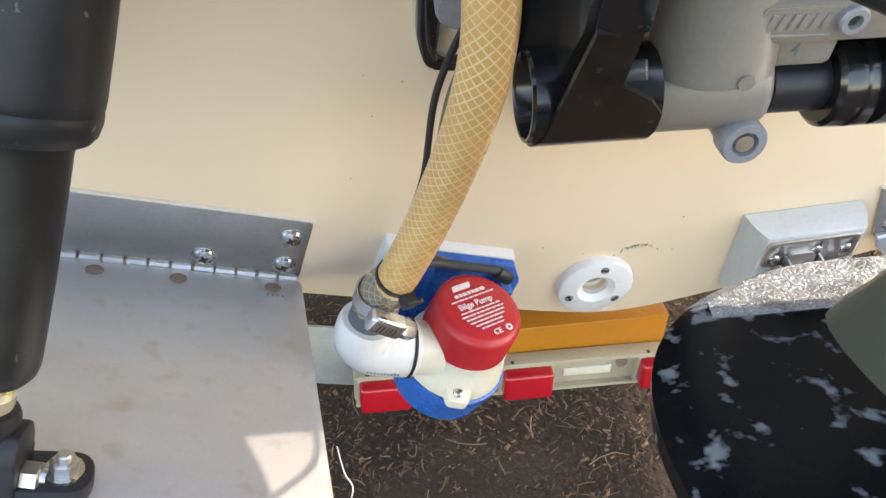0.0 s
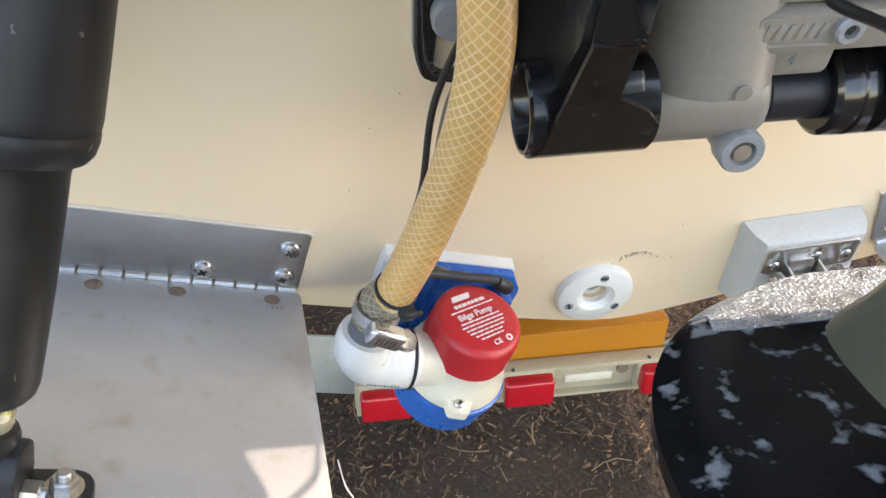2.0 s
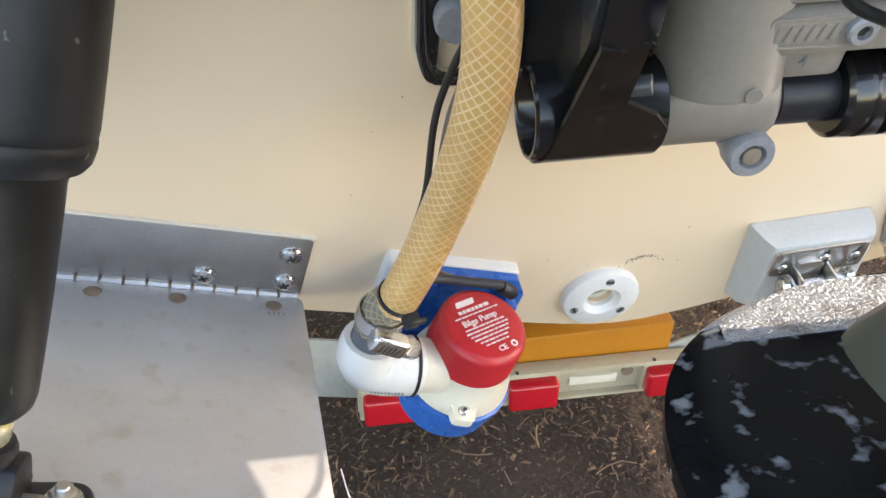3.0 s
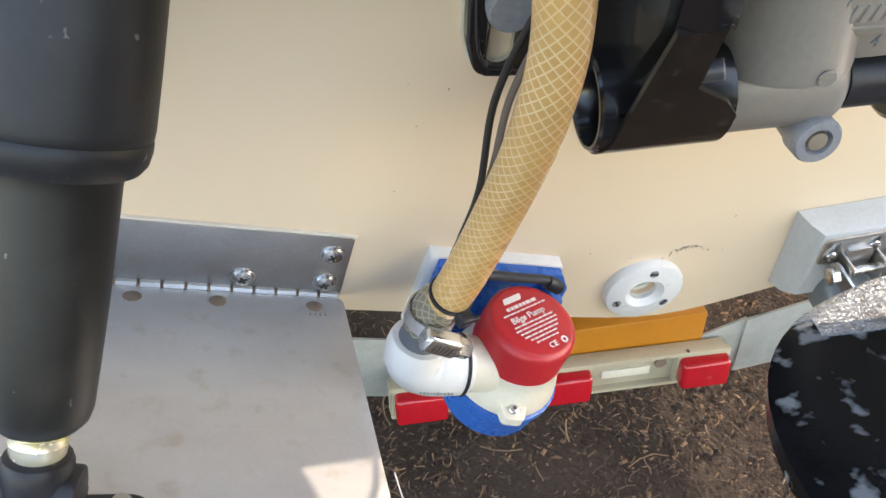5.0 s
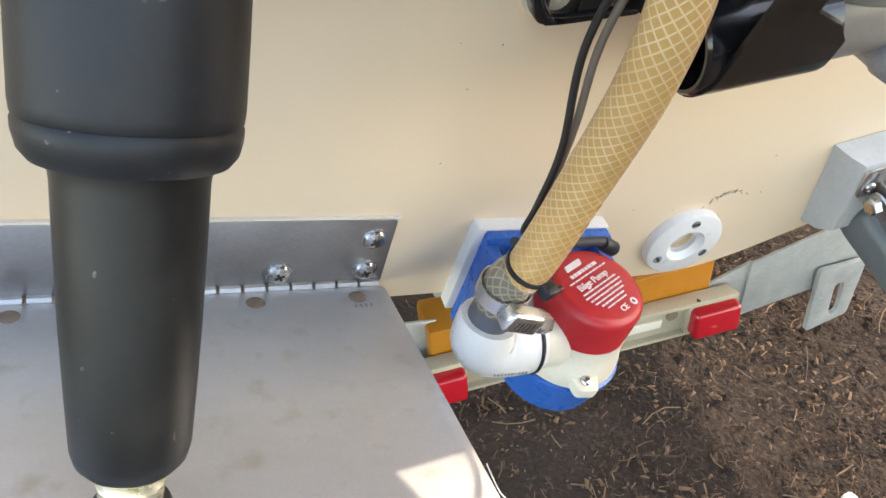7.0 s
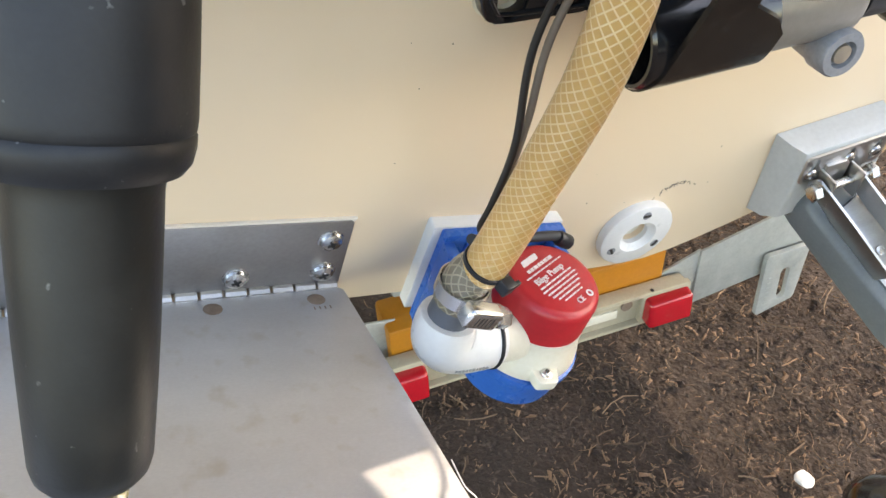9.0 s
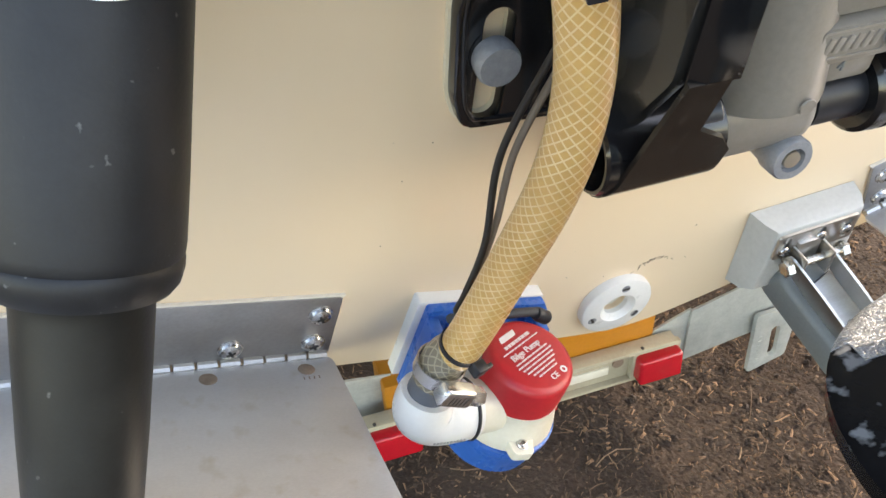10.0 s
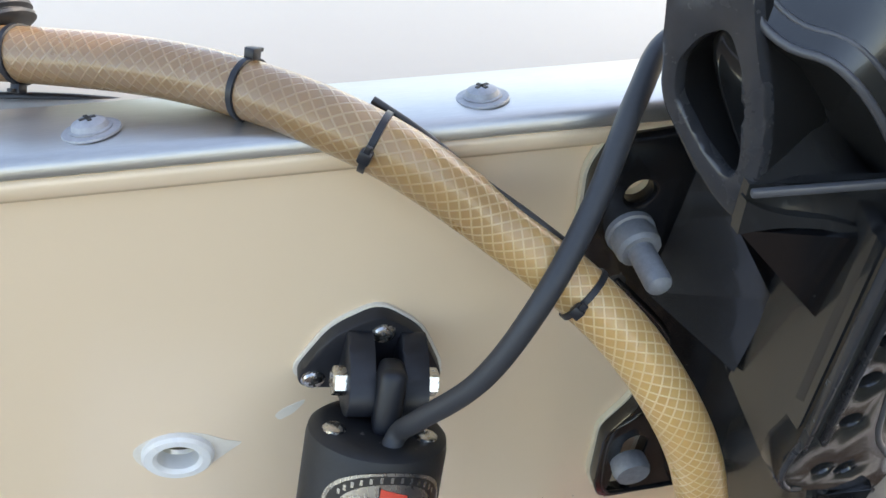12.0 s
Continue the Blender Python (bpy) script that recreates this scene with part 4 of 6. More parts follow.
cable("actuator_cable", [act_top @ Vector((0.003, -0.0195, -0.005)), act_top @ Vector((0.007, -0.0190, 0.006)), (-0.0477, 0.3106, 0.8169), (-0.0219, 0.2998, 0.8443), (0.0029, 0.3013, 0.8778), (0.026, 0.316, 0.9058), (0.048, 0.336, 0.9368), (0.066, 0.352, 0.951), (0.10, 0.365, 0.953)], 0.0046, CABLE,
      "thick dark grey cable leaving the actuator top")
cable("pump_wire", [pump_at(-0.006, -0.0125, -0.041), pump_at(-0.022, -0.006, -0.040), (0.0475, 0.352, 0.548), (0.0500, 0.342, 0.570), (0.0592, 0.3375, 0.603), (0.0655, 0.3345, 0.6512), (0.080, 0.3225, 0.6962), (0.094, 0.312, 0.73)], 0.0018, WIRE_BLACK, "thin black wire running up behind the hose", "wire")
cable("pump_wire", [pump_at(-0.004, -0.0135, -0.043), pump_at(-0.020, -0.008, -0.043), (0.0520, 0.354, 0.548), (0.0555, 0.343, 0.575), (0.0655, 0.339, 0.612), (0.0725, 0.335, 0.6512), (0.086, 0.326, 0.690), (0.10, 0.314, 0.73)], 0.0018, WIRE_BROWN, "thin grey-brown wire running up behind the hose", "wire")
cable("pump_lead", [pump_at(0.036, -0.0160, -0.0400), pump_at(0.028, -0.0125, -0.0395), pump_at(0.008, -0.0118, -0.0390), pump_at(-0.010, -0.0110, -0.0385), pump_at(-0.026, -0.0070, -0.0340), pump_at(-0.042, 0.004, -0.026)], 0.0031, CABLE, "grey sheathed pump lead over the blue bracket", "cable")
plug_m, _ = along(pump_at(0.029, -0.0130, -0.0385), pump_at(0.040, -0.0185, -0.0385))
solid("lead_connector", lathe(B(), [(0, 0), (0.0042, 0), (0.0048, 0.002), (0.0048, 0.011), (0.0038, 0.0125), (0, 0.0125)], plug_m, 20), BLACK_PLASTIC, "black rubber connector on the pump lead", "connector")
cable("loom_wire", [(0.022, 0.316, 0.884), (0.004, 0.324, 0.900), (-0.014, 0.332, 0.915), (-0.032, 0.340, 0.932), (-0.048, 0.348, 0.944)], 0.0016, WIRE_BLACK, "thin black wire tied along the hose", "wire")
cable("loom_wire", [(-0.10, 0.394, 0.926), (-0.14, 0.405, 0.931), (-0.18, 0.414, 0.936), (-0.24, 0.43, 0.938)], 0.0022, WIRE_BLACK, "thin black wire under the hose end", "wire")


def build_conduit():
    c = thing("corrugated_conduit", (-0.205, 0.45, 0.95), "black corrugated conduit end above the hose", "conduit")
    m, _ = along((-0.190, 0.428, 0.963), (-0.206, 0.462, 1.02))
    prof = [(0, 0)]
    for k in range(11):
        prof += [(0.0105, 0.004 * k), (0.0125, 0.004 * k + 0.0012), (0.0125, 0.004 * k + 0.0026), (0.0105, 0.004 * k + 0.0038)]
    part("ribbed_tube", lathe(B(), prof + [(0, 0.044)], m, 24), CABLE, c)


build_conduit()


# ---------------------------------------------------------------- drain, skin fitting
def build_drain():
    m = frame_at(0.1990, -0.0785)
    d = thing("drain_flange", m @ Vector((0, -0.03, 0)), "white round plastic drain flange with three screws", "drain")
    part("ring", lathe(B(), [(0.0098, -0.012), (0.0098, 0.004), (0.0135, 0.0065), (0.0145, 0.0078), (0.027, 0.007), (0.0285, 0.0062), (0.0295, 0.004), (0.0295, 0.0)], m, 56), WHITE_PLASTIC, d)
    part("socket", lathe(B(), [(0.0098, -0.004), (0.0075, -0.006), (0.0072, -0.02), (0, -0.02)], m, 32), CREAM_PLASTIC, d, "threaded cream socket")
    for k in range(3):
        a = radians(82 + 120 * k)
        sm = m @ Matrix.Translation((0.0213 * math.cos(a), 0.0213 * math.sin(a), 0.0066)) @ Matrix.Rotation(a, 4, "Z")
        part("screw", lathe(B(), [(0.0036, 0), (0.0034, 0.001), (0, 0.0012)], sm, 20), ZINC, d)
        bm = B()
        box(bm, (0.002, 0.006, 0.0008), sm @ Matrix.Translation((0, 0, 0.001)))
        part("screw_slot", bm, RECESS_SHADE, d)


build_drain()


def build_skin_fitting():
    m = frame_at(-0.17, 0.241)
    d = thing("skin_fitting", m @ Vector((0, -0.02, 0)), "white through-hull fitting bedded in smeared sealant", "fitting")
    part("flange", lathe(B(), [(0.0105, -0.03), (0.0105, 0.003), (0.0125, 0.0048), (0.0165, 0.0046), (0.0182, 0.003), (0.0184, 0.0)], m, 40), WHITE_PLASTIC, d)
    part("socket", lathe(B(), [(0.0105, -0.006), (0.009, -0.008), (0.009, -0.03), (0, -0.03)], m, 32), BRASS, d, "dull brown bore")
    smear = [(-0.0215, -0.004), (-0.013, -0.0155), (0.004, -0.0195), (0.017, -0.012), (0.027, -0.004), (0.0345, 0.0005), (0.026, 0.004), (0.015, 0.015), (0.0, 0.0195), (-0.014, 0.015), (-0.022, 0.008)]
    part("sealant_smear", plate(B(), rounded(smear, 0.01, 5), 0.0001, 0.0004, m, [ring_pts(0, 0, 0.0165, n=24)]), WHITE_SEALANT, d, "smeared white sealant")


build_skin_fitting()


def build_pencil_marks():
    """A faint arc of scribbled strokes above the drain."""
    m = frame_at(0.2265, -0.0405)
    bm = B()
    rnd = random.Random(3)

    def stroke(x, y, long, turn, thick=0.0005):
        box(bm, (thick, long, 0.0002), m @ Matrix.Translation((x, y, 0.0002)) @ Matrix.Rotation(turn, 4, "Z"))

    for k in range(12):
        x = -0.0195 + 0.0027 * k
        y = -26.0 * (x - 0.001) ** 2
        for _ in range(3 if 3 < k < 10 else 1):
            stroke(x + rnd.uniform(-0.0012, 0.0012), y + rnd.uniform(-0.001, 0.001), rnd.uniform(0.0012, 0.0036), rnd.uniform(-1.3, 1.3), rnd.uniform(0.0003, 0.0007))
    for x, y in ((0.0145, -0.0052), (0.0155, -0.0058), (0.0265, -0.0075)):
        stroke(x, y, 0.0014, 0.6)
    solid("pencil_marks", bm, PENCIL, "faint unreadable pencil marks on the gelcoat", "marks")


build_pencil_marks()


def build_specks():
    bm = B()
    rnd = random.Random(21)
    for _ in range(14):
        u, v = rnd.uniform(-0.02, 0.33), rnd.uniform(-0.06, 0.16)
        lathe(bm, [(rnd.uniform(0.0002, 0.0006), 0.00005), (0, 0.0002)], frame_at(u, v) @ Matrix.Diagonal((1, rnd.uniform(0.5, 1.6), 1, 1)), 7)
    solid("dirt_specks", bm, PENCIL, "tiny dark specks of dirt on the gelcoat", "dirt", kind="stuff")


build_specks()


def sealant_smear(u, v, turn, long, wide):
    m = frame_at(u, v, 0, turn)
    pts = [(long * x, wide * y * (1 - 0.6 * x)) for x, y in ((-0.5, -0.25), (-0.1, -0.5), (0.3, -0.35), (0.5, 0.0), (0.25, 0.3), (-0.15, 0.5), (-0.45, 0.3))]
    solid("sealant_smear", plate(B(), rounded(pts, wide * 0.25, 4), 0.0001, 0.0004, m), WHITE_SEALANT, "thin pale smear of sealant on the gelcoat", "sealant")


sealant_smear(-0.1075, 0.2625, 35, 0.021, 0.0065)
sealant_smear(-0.0315, 0.2732, 5, 0.008, 0.005)


# ---------------------------------------------------------------- sonar transducer and its block
def build_block():
    m = TM
    bm = B()
    back = [(0.2985, -0.0164), (0.387, -0.011), (0.3935, -0.082), (0.385, -0.0885), (0.3015, -0.092)]
    front = [(0.3105, -0.0215), (0.3815, -0.0165), (0.3875, -0.077), (0.381, -0.0815), (0.3115, -0.0845)]
    a = [bm.verts.new(m @ Vector((u, v, 0.0005))) for u, v in back]
    c = [bm.verts.new(m @ Vector((u + (p[0] - u) * 0.35, v + (p[1] - v) * 0.35, 0.013))) for (u, v), p in zip(back, front)]
    b = [bm.verts.new(m @ Vector((u, v, 0.0225))) for u, v in front]
    k = len(back)
    for lo, hi in ((a, c), (c, b)):
        for i in range(k):
            bm.faces.new((lo[i], lo[(i + 1) % k], hi[(i + 1) % k], hi[i]))
    top = bm.faces.new(b)
    bm.faces.new(a)
    bmesh.ops.bevel(bm, geom=list(top.edges), offset=0.002, segments=2, affect="EDGES", profile=0.5)
    solid("sonar_block", bm, BLOCK_GREY, "pale grey plastic mounting block on the transom", "block", angle=40)


build_block()


def build_transducer():
    fm = frame_at(0.3445, -0.034, 0.0227, 4)
    td = thing("sonar_transducer", fm @ Vector((0.03, -0.10, 0.06)), "blue-grey sonar transducer on a stainless bracket", "transducer")
    slots = [slot_pts(x, -0.007, x + 0.001, 0.007, 0.0026) for x in (-0.026, 0.003, 0.026)]
    outline = rounded([(-0.034, -0.0125), (0.034, -0.0125), (0.035, 0.0125), (-0.033, 0.0125)], 0.004)
    part("bracket_plate", plate(B(), outline, 0.0, 0.0022, fm, slots, 0.0004), BRACKET_STEEL, td, "slotted stainless plate")
    for x, y in ((-0.0262, -0.004), (0.0033, 0.001), (0.0262, -0.001)):
        screw("screw", fm @ Matrix.Translation((x, y, 0.0022)), 0.0044, td, "hex")
    bm = B()
    box(bm, (0.020, 0.03, 0.004), fm @ Matrix.Translation((-0.006, -0.013, 0.003)), 0.001)
    for x in (-0.0175, 0.0065):
        box(bm, (0.002, 0.024, 0.018), fm @ Matrix.Translation((x, -0.014, 0.009)), 0.0006)
    part("hinge_ear", bm, BRACKET_STEEL, td, "folded stainless ears")
    pl, pr = fm @ Vector((-0.0235, -0.0150, 0.0105)), fm @ Vector((0.0195, -0.0130, 0.0105))
    part("pivot_bolt", rod(B(), pl, pr, 0.0032), SCREW_STEEL, td)
    for p, q in ((pl, pr), (pr, pl)):
        mm, _ = along(p, Vector(p) + (Vector(p) - Vector(q)))
        part("pivot_nut", hexagon(B(), mm @ Matrix.Translation((0, 0, -0.001)), 0.0115, 0.0062), SCREW_STEEL, td, "bright hexagon nut")
    # arms run out and down to the transducer body
    way = Vector((0.025, -0.040, 0.062))
    side = Vector((1, 0.05, -0.65)).normalized()
    for s in (0, 1):
        p0 = Vector((-0.0205 + 0.031 * s, -0.0150 + 0.001 * s, 0.0105))
        up = Vector((0.0, 0.78, 0.62))
        x = way.normalized()
        y = (up - x * up.dot(x)).normalized()
        z = x.cross(y)
        mm = fm @ Matrix.Translation(p0) @ Matrix((x, y, z)).transposed().to_4x4()
        L = way.length
        arm = rounded([(-0.009, -0.008), (L * 0.5, -0.014), (L, -0.017), (L, 0.004), (L * 0.4, 0.0075), (-0.009, 0.008)], 0.006)
        part("arm", plate(B(), arm, -0.001, 0.001, mm, bevel=0.0004), BRACKET_STEEL, td, "flat stainless side arm")
    mid = fm @ Matrix.Translation(Vector((-0.0035, -0.0145, 0.0105)) + way * 0.62)
    x = way.normalized()
    y = Vector((1, 0, 0)) - x * x.x
    y.normalize()
    z = x.cross(y)
    if (fm.to_3x3() @ z).z < 0:
        y, z = -y, -z
    bmx = mid @ Matrix((x, y, z)).transposed().to_4x4()
    bm = B()
    box(bm, (0.07, 0.029, 0.002), bmx @ Matrix.Translation((0.004, 0, -0.0125)), 0.0006)
    part("bridge_plate", bm, FLANGE_STEEL, td, "stainless bridge plate with a rivet")
    part("rivet", lathe(B(), [(0.004, 0), (0.0035, 0.0012), (0, 0.0018)], bmx @ Matrix.Translation((0.010, 0, -0.0115)), 20), SCREW_STEEL, td)
    body = rounded([(-0.055, -0.012), (-0.05, -0.024), (0.075, -0.026), (0.095, -0.02), (0.095, 0.02), (0.075, 0.026), (-0.05, 0.024), (-0.055, 0.012)], 0.012, 5)
    part("transducer_body", plate(B(), body, -0.043, -0.0137, bmx, bevel=0.005), TRANSDUCER, td, "rounded blue-grey transducer body", angle=50)
    cable("transducer_cable", [bmx @ Vector((0.05, 0.004, -0.012)), bmx @ Vector((0.04, 0.006, 0.012)), bmx @ Vector((0.028, 0.012, 0.045)), bmx @ Vector((0.025, 0.02, 0.09)), bmx @ Vector((0.03, 0.03, 0.15))], 0.0026, WIRE_BLACK, "thin black sonar cable", "cable")


build_transducer()

# ---------------------------------------------------------------- outboard motor bracket
def hex_bolt(name, m, flat, height, washer, parent, material=None):
    material = material or ZINC
    part("washer", lathe(B(), [(washer, 0), (washer, 0.0018), (washer - 0.0006, 0.0023), (0, 0.0023)], m, 28), material, parent)
    return part(name, lathe(B(), [(flat * 0.55, 0.0022), (flat * 0.56, height * 0.75), (flat * 0.5, height), (0, height + 0.0006)], m, 18), material, parent, "weathered grey bolt head", angle=30)


def clamp_bracket(mirror):
    """One clamp bracket of the outboard: bolted flange, side web, pad with pin holes, pivot tube."""
    mm = Matrix.Translation((2 * 0.2215, 0, 0)) @ Matrix.Diagonal((-1, 1, 1, 1)) if mirror else Matrix.Identity(4)
    m = TM @ mm
    br = thing("clamp_bracket", m @ Vector((0.10, 0.125, 0.03)), "gloss black cast clamp bracket bolted to the transom", "motor bracket", "clamp brackets of the outboard")
    outline = rounded([(0.075, 0.129), (0.122, 0.125), (0.122, 0.412), (0.046, 0.412), (0.037, 0.395), (0.036, 0.352), (0.084, 0.285), (0.0855, 0.250), (0.0795, 0.223), (0.0635, 0.200), (0.0620, 0.148), (0.0665, 0.1305)], 0.006, 4)
    slot = slot_pts(0.0800, 0.1385, 0.0843, 0.1870, 0.0074)
    hole = ring_pts(0.0585, 0.384, 0.0068, n=20)
    bed = [(0.095 + (x - 0.095) * 1.0 - 0.0015 if x < 0.095 else x, y) for x, y in outline]
    part("bedding_bead", plate(B(), bed, 0.0003, 0.004, m, [slot, hole]), SEALANT, br, "cream bedding sealant along the flange")
    part("flange", plate(B(), outline, 0.004, 0.0125, m, [slot, hole], 0.0016), BLACK_PAINT, br)
    inset = [Vector((x + 0.0035, y + (0.0035 if y < 0.2 else 0.0), 0.0128)) for x, y in ((0.118, 0.1265), (0.075, 0.1305), (0.0675, 0.1345), (0.0638, 0.150), (0.0648, 0.1985), (0.0800, 0.2200), (0.0855, 0.250), (0.0850, 0.284), (0.0500, 0.335))]
    part("flange_rim", sweep(B(), spline([m @ q for q in inset], 4), 0.0013, 8), BLACK_PAINT, br, "raised rim near the flange edge", angle=80)
    hex_bolt("lower_bolt", m @ Matrix.Translation((0.0812, 0.1705, 0.0125)), 0.0205, 0.011, 0.0108, br)
    um = m @ Matrix.Translation((0.0560, 0.3640, 0.0125)) @ Matrix.Diagonal((0.88, 0.88, 0.90, 1))
    part("washer", lathe(B(), [(0.0125, 0), (0.0125, 0.003), (0.0115, 0.0036), (0, 0.0036)], um, 28), ZINC, br)
    part("nut", lathe(B(), [(0.0112, 0.0036), (0.0116, 0.006), (0.0112, 0.0135), (0.0095, 0.0155), (0, 0.0155)], um, 12), ZINC, br, "weathered zinc nut")
    part("stud", lathe(B(), [(0.0066, 0.015), (0.0066, 0.036), (0.0058, 0.0385), (0.003, 0.040), (0, 0.0402)], um, 20), ZINC, br, "weathered zinc stud")
    # dark discs laid on the flange in place of shaded holes
    for x, y in ((0.0535, 0.332), (0.0570, 0.318)):
        part("blind_hole", lathe(B(), [(0.0055, 0.0), (0.0045, 0.0004), (0, 0.0004)], m @ Matrix.Translation((x, y, 0.0124)), 16), RECESS_SHADE, br)
    # added black plate fills the gap between web and trim unit
    part("inner_flange", plate(B(), rounded([(0.127, 0.160), (0.172, 0.160), (0.172, 0.196), (0.2205, 0.196), (0.2205, 0.412), (0.127, 0.412)], 0.004), 0.002, 0.0105, m, bevel=0.001), BLACK_PAINT, br)
    # side web, seen edge on from aft
    sm = m @ Matrix.Translation((0.122, 0, 0)) @ Matrix(((0, 0, 1, 0), (1, 0, 0, 0), (0, 1, 0, 0), (0, 0, 0, 1)))   # x -> v, y -> w, z -> u
    web = rounded([(0.128, 0.006), (0.132, 0.050), (0.142, 0.062), (0.205, 0.099), (0.270, 0.102), (0.284, 0.092), (0.425, 0.092), (0.47, 0.08), (0.47, 0.006)], 0.004)
    if mirror:
        # unseen side: web cut back and a plate added to shape the tab's sun patch
        web = [(v, min(w, 0.088)) for v, w in web]
        blocker = rounded([(0.262, 0.080), (0.254, 0.118), (0.262, 0.150), (0.272, 0.168), (0.40, 0.168), (0.40, 0.080)], 0.008)
        part("tilt_stop", plate(B(), blocker, -0.003, 0.004, sm, bevel=0.0012), SHEEN_BLACK, br, "unseen black plate added to shade the trim tab")
    part("side_web", plate(B(), web, -0.004, 0.005, sm, bevel=0.0015), SHEEN_BLACK, br)
    # sloping gusset between flange and web
    bm = B()
    quad = [(0.070, 0.322, 0.0125), (0.0985, 0.3050, 0.054), (0.1045, 0.352, 0.054), (0.078, 0.405, 0.020)]
    a = [bm.verts.new(m @ Vector(q)) for q in quad]
    b = [bm.verts.new(m @ Vector((q[0] + 0.004, q[1], q[2] - 0.008))) for q in quad]
    bm.faces.new(a)
    bm.faces.new(b)
    for i in range(4):
        bm.faces.new((a[i], a[(i + 1) % 4], b[(i + 1) % 4], b[i]))
    part("gusset", bm, SHEEN_BLACK, br)
    # sloping face from the gusset out to the pad
    bm = B()
    face = [(0.1005, 0.2830, 0.097), (0.0990, 0.3300, 0.0985), (0.0965, 0.425, 0.0985), (0.1085, 0.425, 0.050), (0.1055, 0.3520, 0.050), (0.0998, 0.2960, 0.050)]
    a = [bm.verts.new(m @ Vector(q)) for q in face]
    b = [bm.verts.new(m @ Vector((q[0] + 0.005, q[1], q[2] - 0.002))) for q in face]
    bm.faces.new(a)
    bm.faces.new(b)
    for i in range(6):
        bm.faces.new((a[i], a[(i + 1) % 6], b[(i + 1) % 6], b[i]))
    part("web_face", bm, SHEEN_BLACK, br, "smooth black side face of the bracket", angle=40)
    # aft strip, turned a little to port
    if not mirror:
        bm = B()
        quad = [(0.1200, 0.2055, 0.1040), (0.1400, 0.2090, 0.1100), (0.1420, 0.2800, 0.1085), (0.1225, 0.2720, 0.1030)]
        a = [bm.verts.new(m @ Vector(q)) for q in quad]
        b = [bm.verts.new(m @ Vector((q[0] + 0.003, q[1], q[2] - 0.007))) for q in quad]
        bm.faces.new(a)
        bm.faces.new(b)
        for i in range(4):
            bm.faces.new((a[i], a[(i + 1) % 4], b[(i + 1) % 4], b[i]))
        bmesh.ops.bevel(bm, geom=list(bm.edges), offset=0.0008, segments=2, affect="EDGES", profile=0.5)
        part("aft_strip", bm, BLACK_PAINT, br, "shiny black strip down the bracket")
    # pad with pin holes, its left side raised in two ridges, its right side scooped
    right = [(0.1085, 0.425), (0.1165, 0.389), (0.1250, 0.352), (0.1310, 0.325), (0.1360, 0.312), (0.1440, 0.300), (0.1540, 0.2865)]
    pad = right + [(0.1500, 0.2690), (0.1090, 0.2815), (0.1010, 0.2855), (0.0950, 0.2960), (0.0945, 0.3120), (0.0985, 0.3205), (0.1000, 0.3280), (0.0975, 0.425)]
    holes = [ring_pts(x, y, 0.0042, n=16) for x, y in ((0.1120, 0.405), (0.1140, 0.3825), (0.1143, 0.3590), (0.1160, 0.3330), (0.1150, 0.2980), (0.1262, 0.2950))]
    part("pin_pad", plate(B(), pad, 0.090, 0.104, m, holes, 0.0022), SHEEN_BLACK, br, "gloss black pad with a row of pin holes")
    bm = B()
    grid = []
    for k, (x, y) in enumerate(right):
        f = k / (len(right) - 1)
        grid.append([bm.verts.new(m @ Vector((x + (0.013 + 0.015 * f) * g, y - 0.006 * f * g, 0.1025 - 0.030 * g ** 1.6))) for g in (0.0, 0.25, 0.5, 0.75, 1.0)])
    for p, q in zip(grid, grid[1:]):
        for j in range(4):
            bm.faces.new((p[j], p[j + 1], q[j + 1], q[j]))
    ext = bmesh.ops.extrude_face_region(bm, geom=list(bm.faces))
    for v in ext["geom"]:
        if isinstance(v, bmesh.types.BMVert):
            v.co += TM.to_3x3() @ Vector((0, 0, -0.004))
    part("pad_scoop", bm, BLACK_PAINT, br, "scooped gloss black side of the pad", angle=60)
    bm = B()
    low = [(0.1545, 0.2850, 0.1030), (0.1505, 0.2685, 0.1010), (0.1640, 0.2660, 0.0900), (0.1785, 0.2745, 0.0735), (0.1775, 0.2815, 0.0735), (0.1665, 0.2840, 0.0900)]
    a = [bm.verts.new(m @ Vector(q)) for q in low]
    b = [bm.verts.new(m @ Vector((q[0] - 0.004, q[1] + 0.002, q[2] - 0.006))) for q in low]
    bm.faces.new(a)
    bm.faces.new(b)
    for i in range(6):
        bm.faces.new((a[i], a[(i + 1) % 6], b[(i + 1) % 6], b[i]))
    # olive paint stands for the reflection on this black facet
    part("pad_facet", bm, LEG_PAINT, br, "facet at the pad's foot, its olive reflection painted")
    for x0, x1 in ((0.0975, 0.0960), (0.1058, 0.1040)):
        k, ln = along(m @ Vector((x0 + 0.0010, 0.322, 0.1045)), m @ Vector((x1, 0.424, 0.1045)))
        bm = B()
        box(bm, (0.0022, 0.0050, ln), k @ Matrix.Translation((0, 0, ln / 2)), 0.0009)
        part("pad_ridge", bm, ARM_BLACK, br, "raised ridge along the pad")
    part("pad_rim", sweep(B(), spline([m @ Vector(q) for q in ((0.0990, 0.325, 0.1040), (0.0965, 0.314, 0.1040), (0.0965, 0.299, 0.1040), (0.1020, 0.2885, 0.1040), (0.1090, 0.2845, 0.1035))], 5), 0.0016, 8), ARM_BLACK, br, "raised rim round the pad's foot", angle=80)
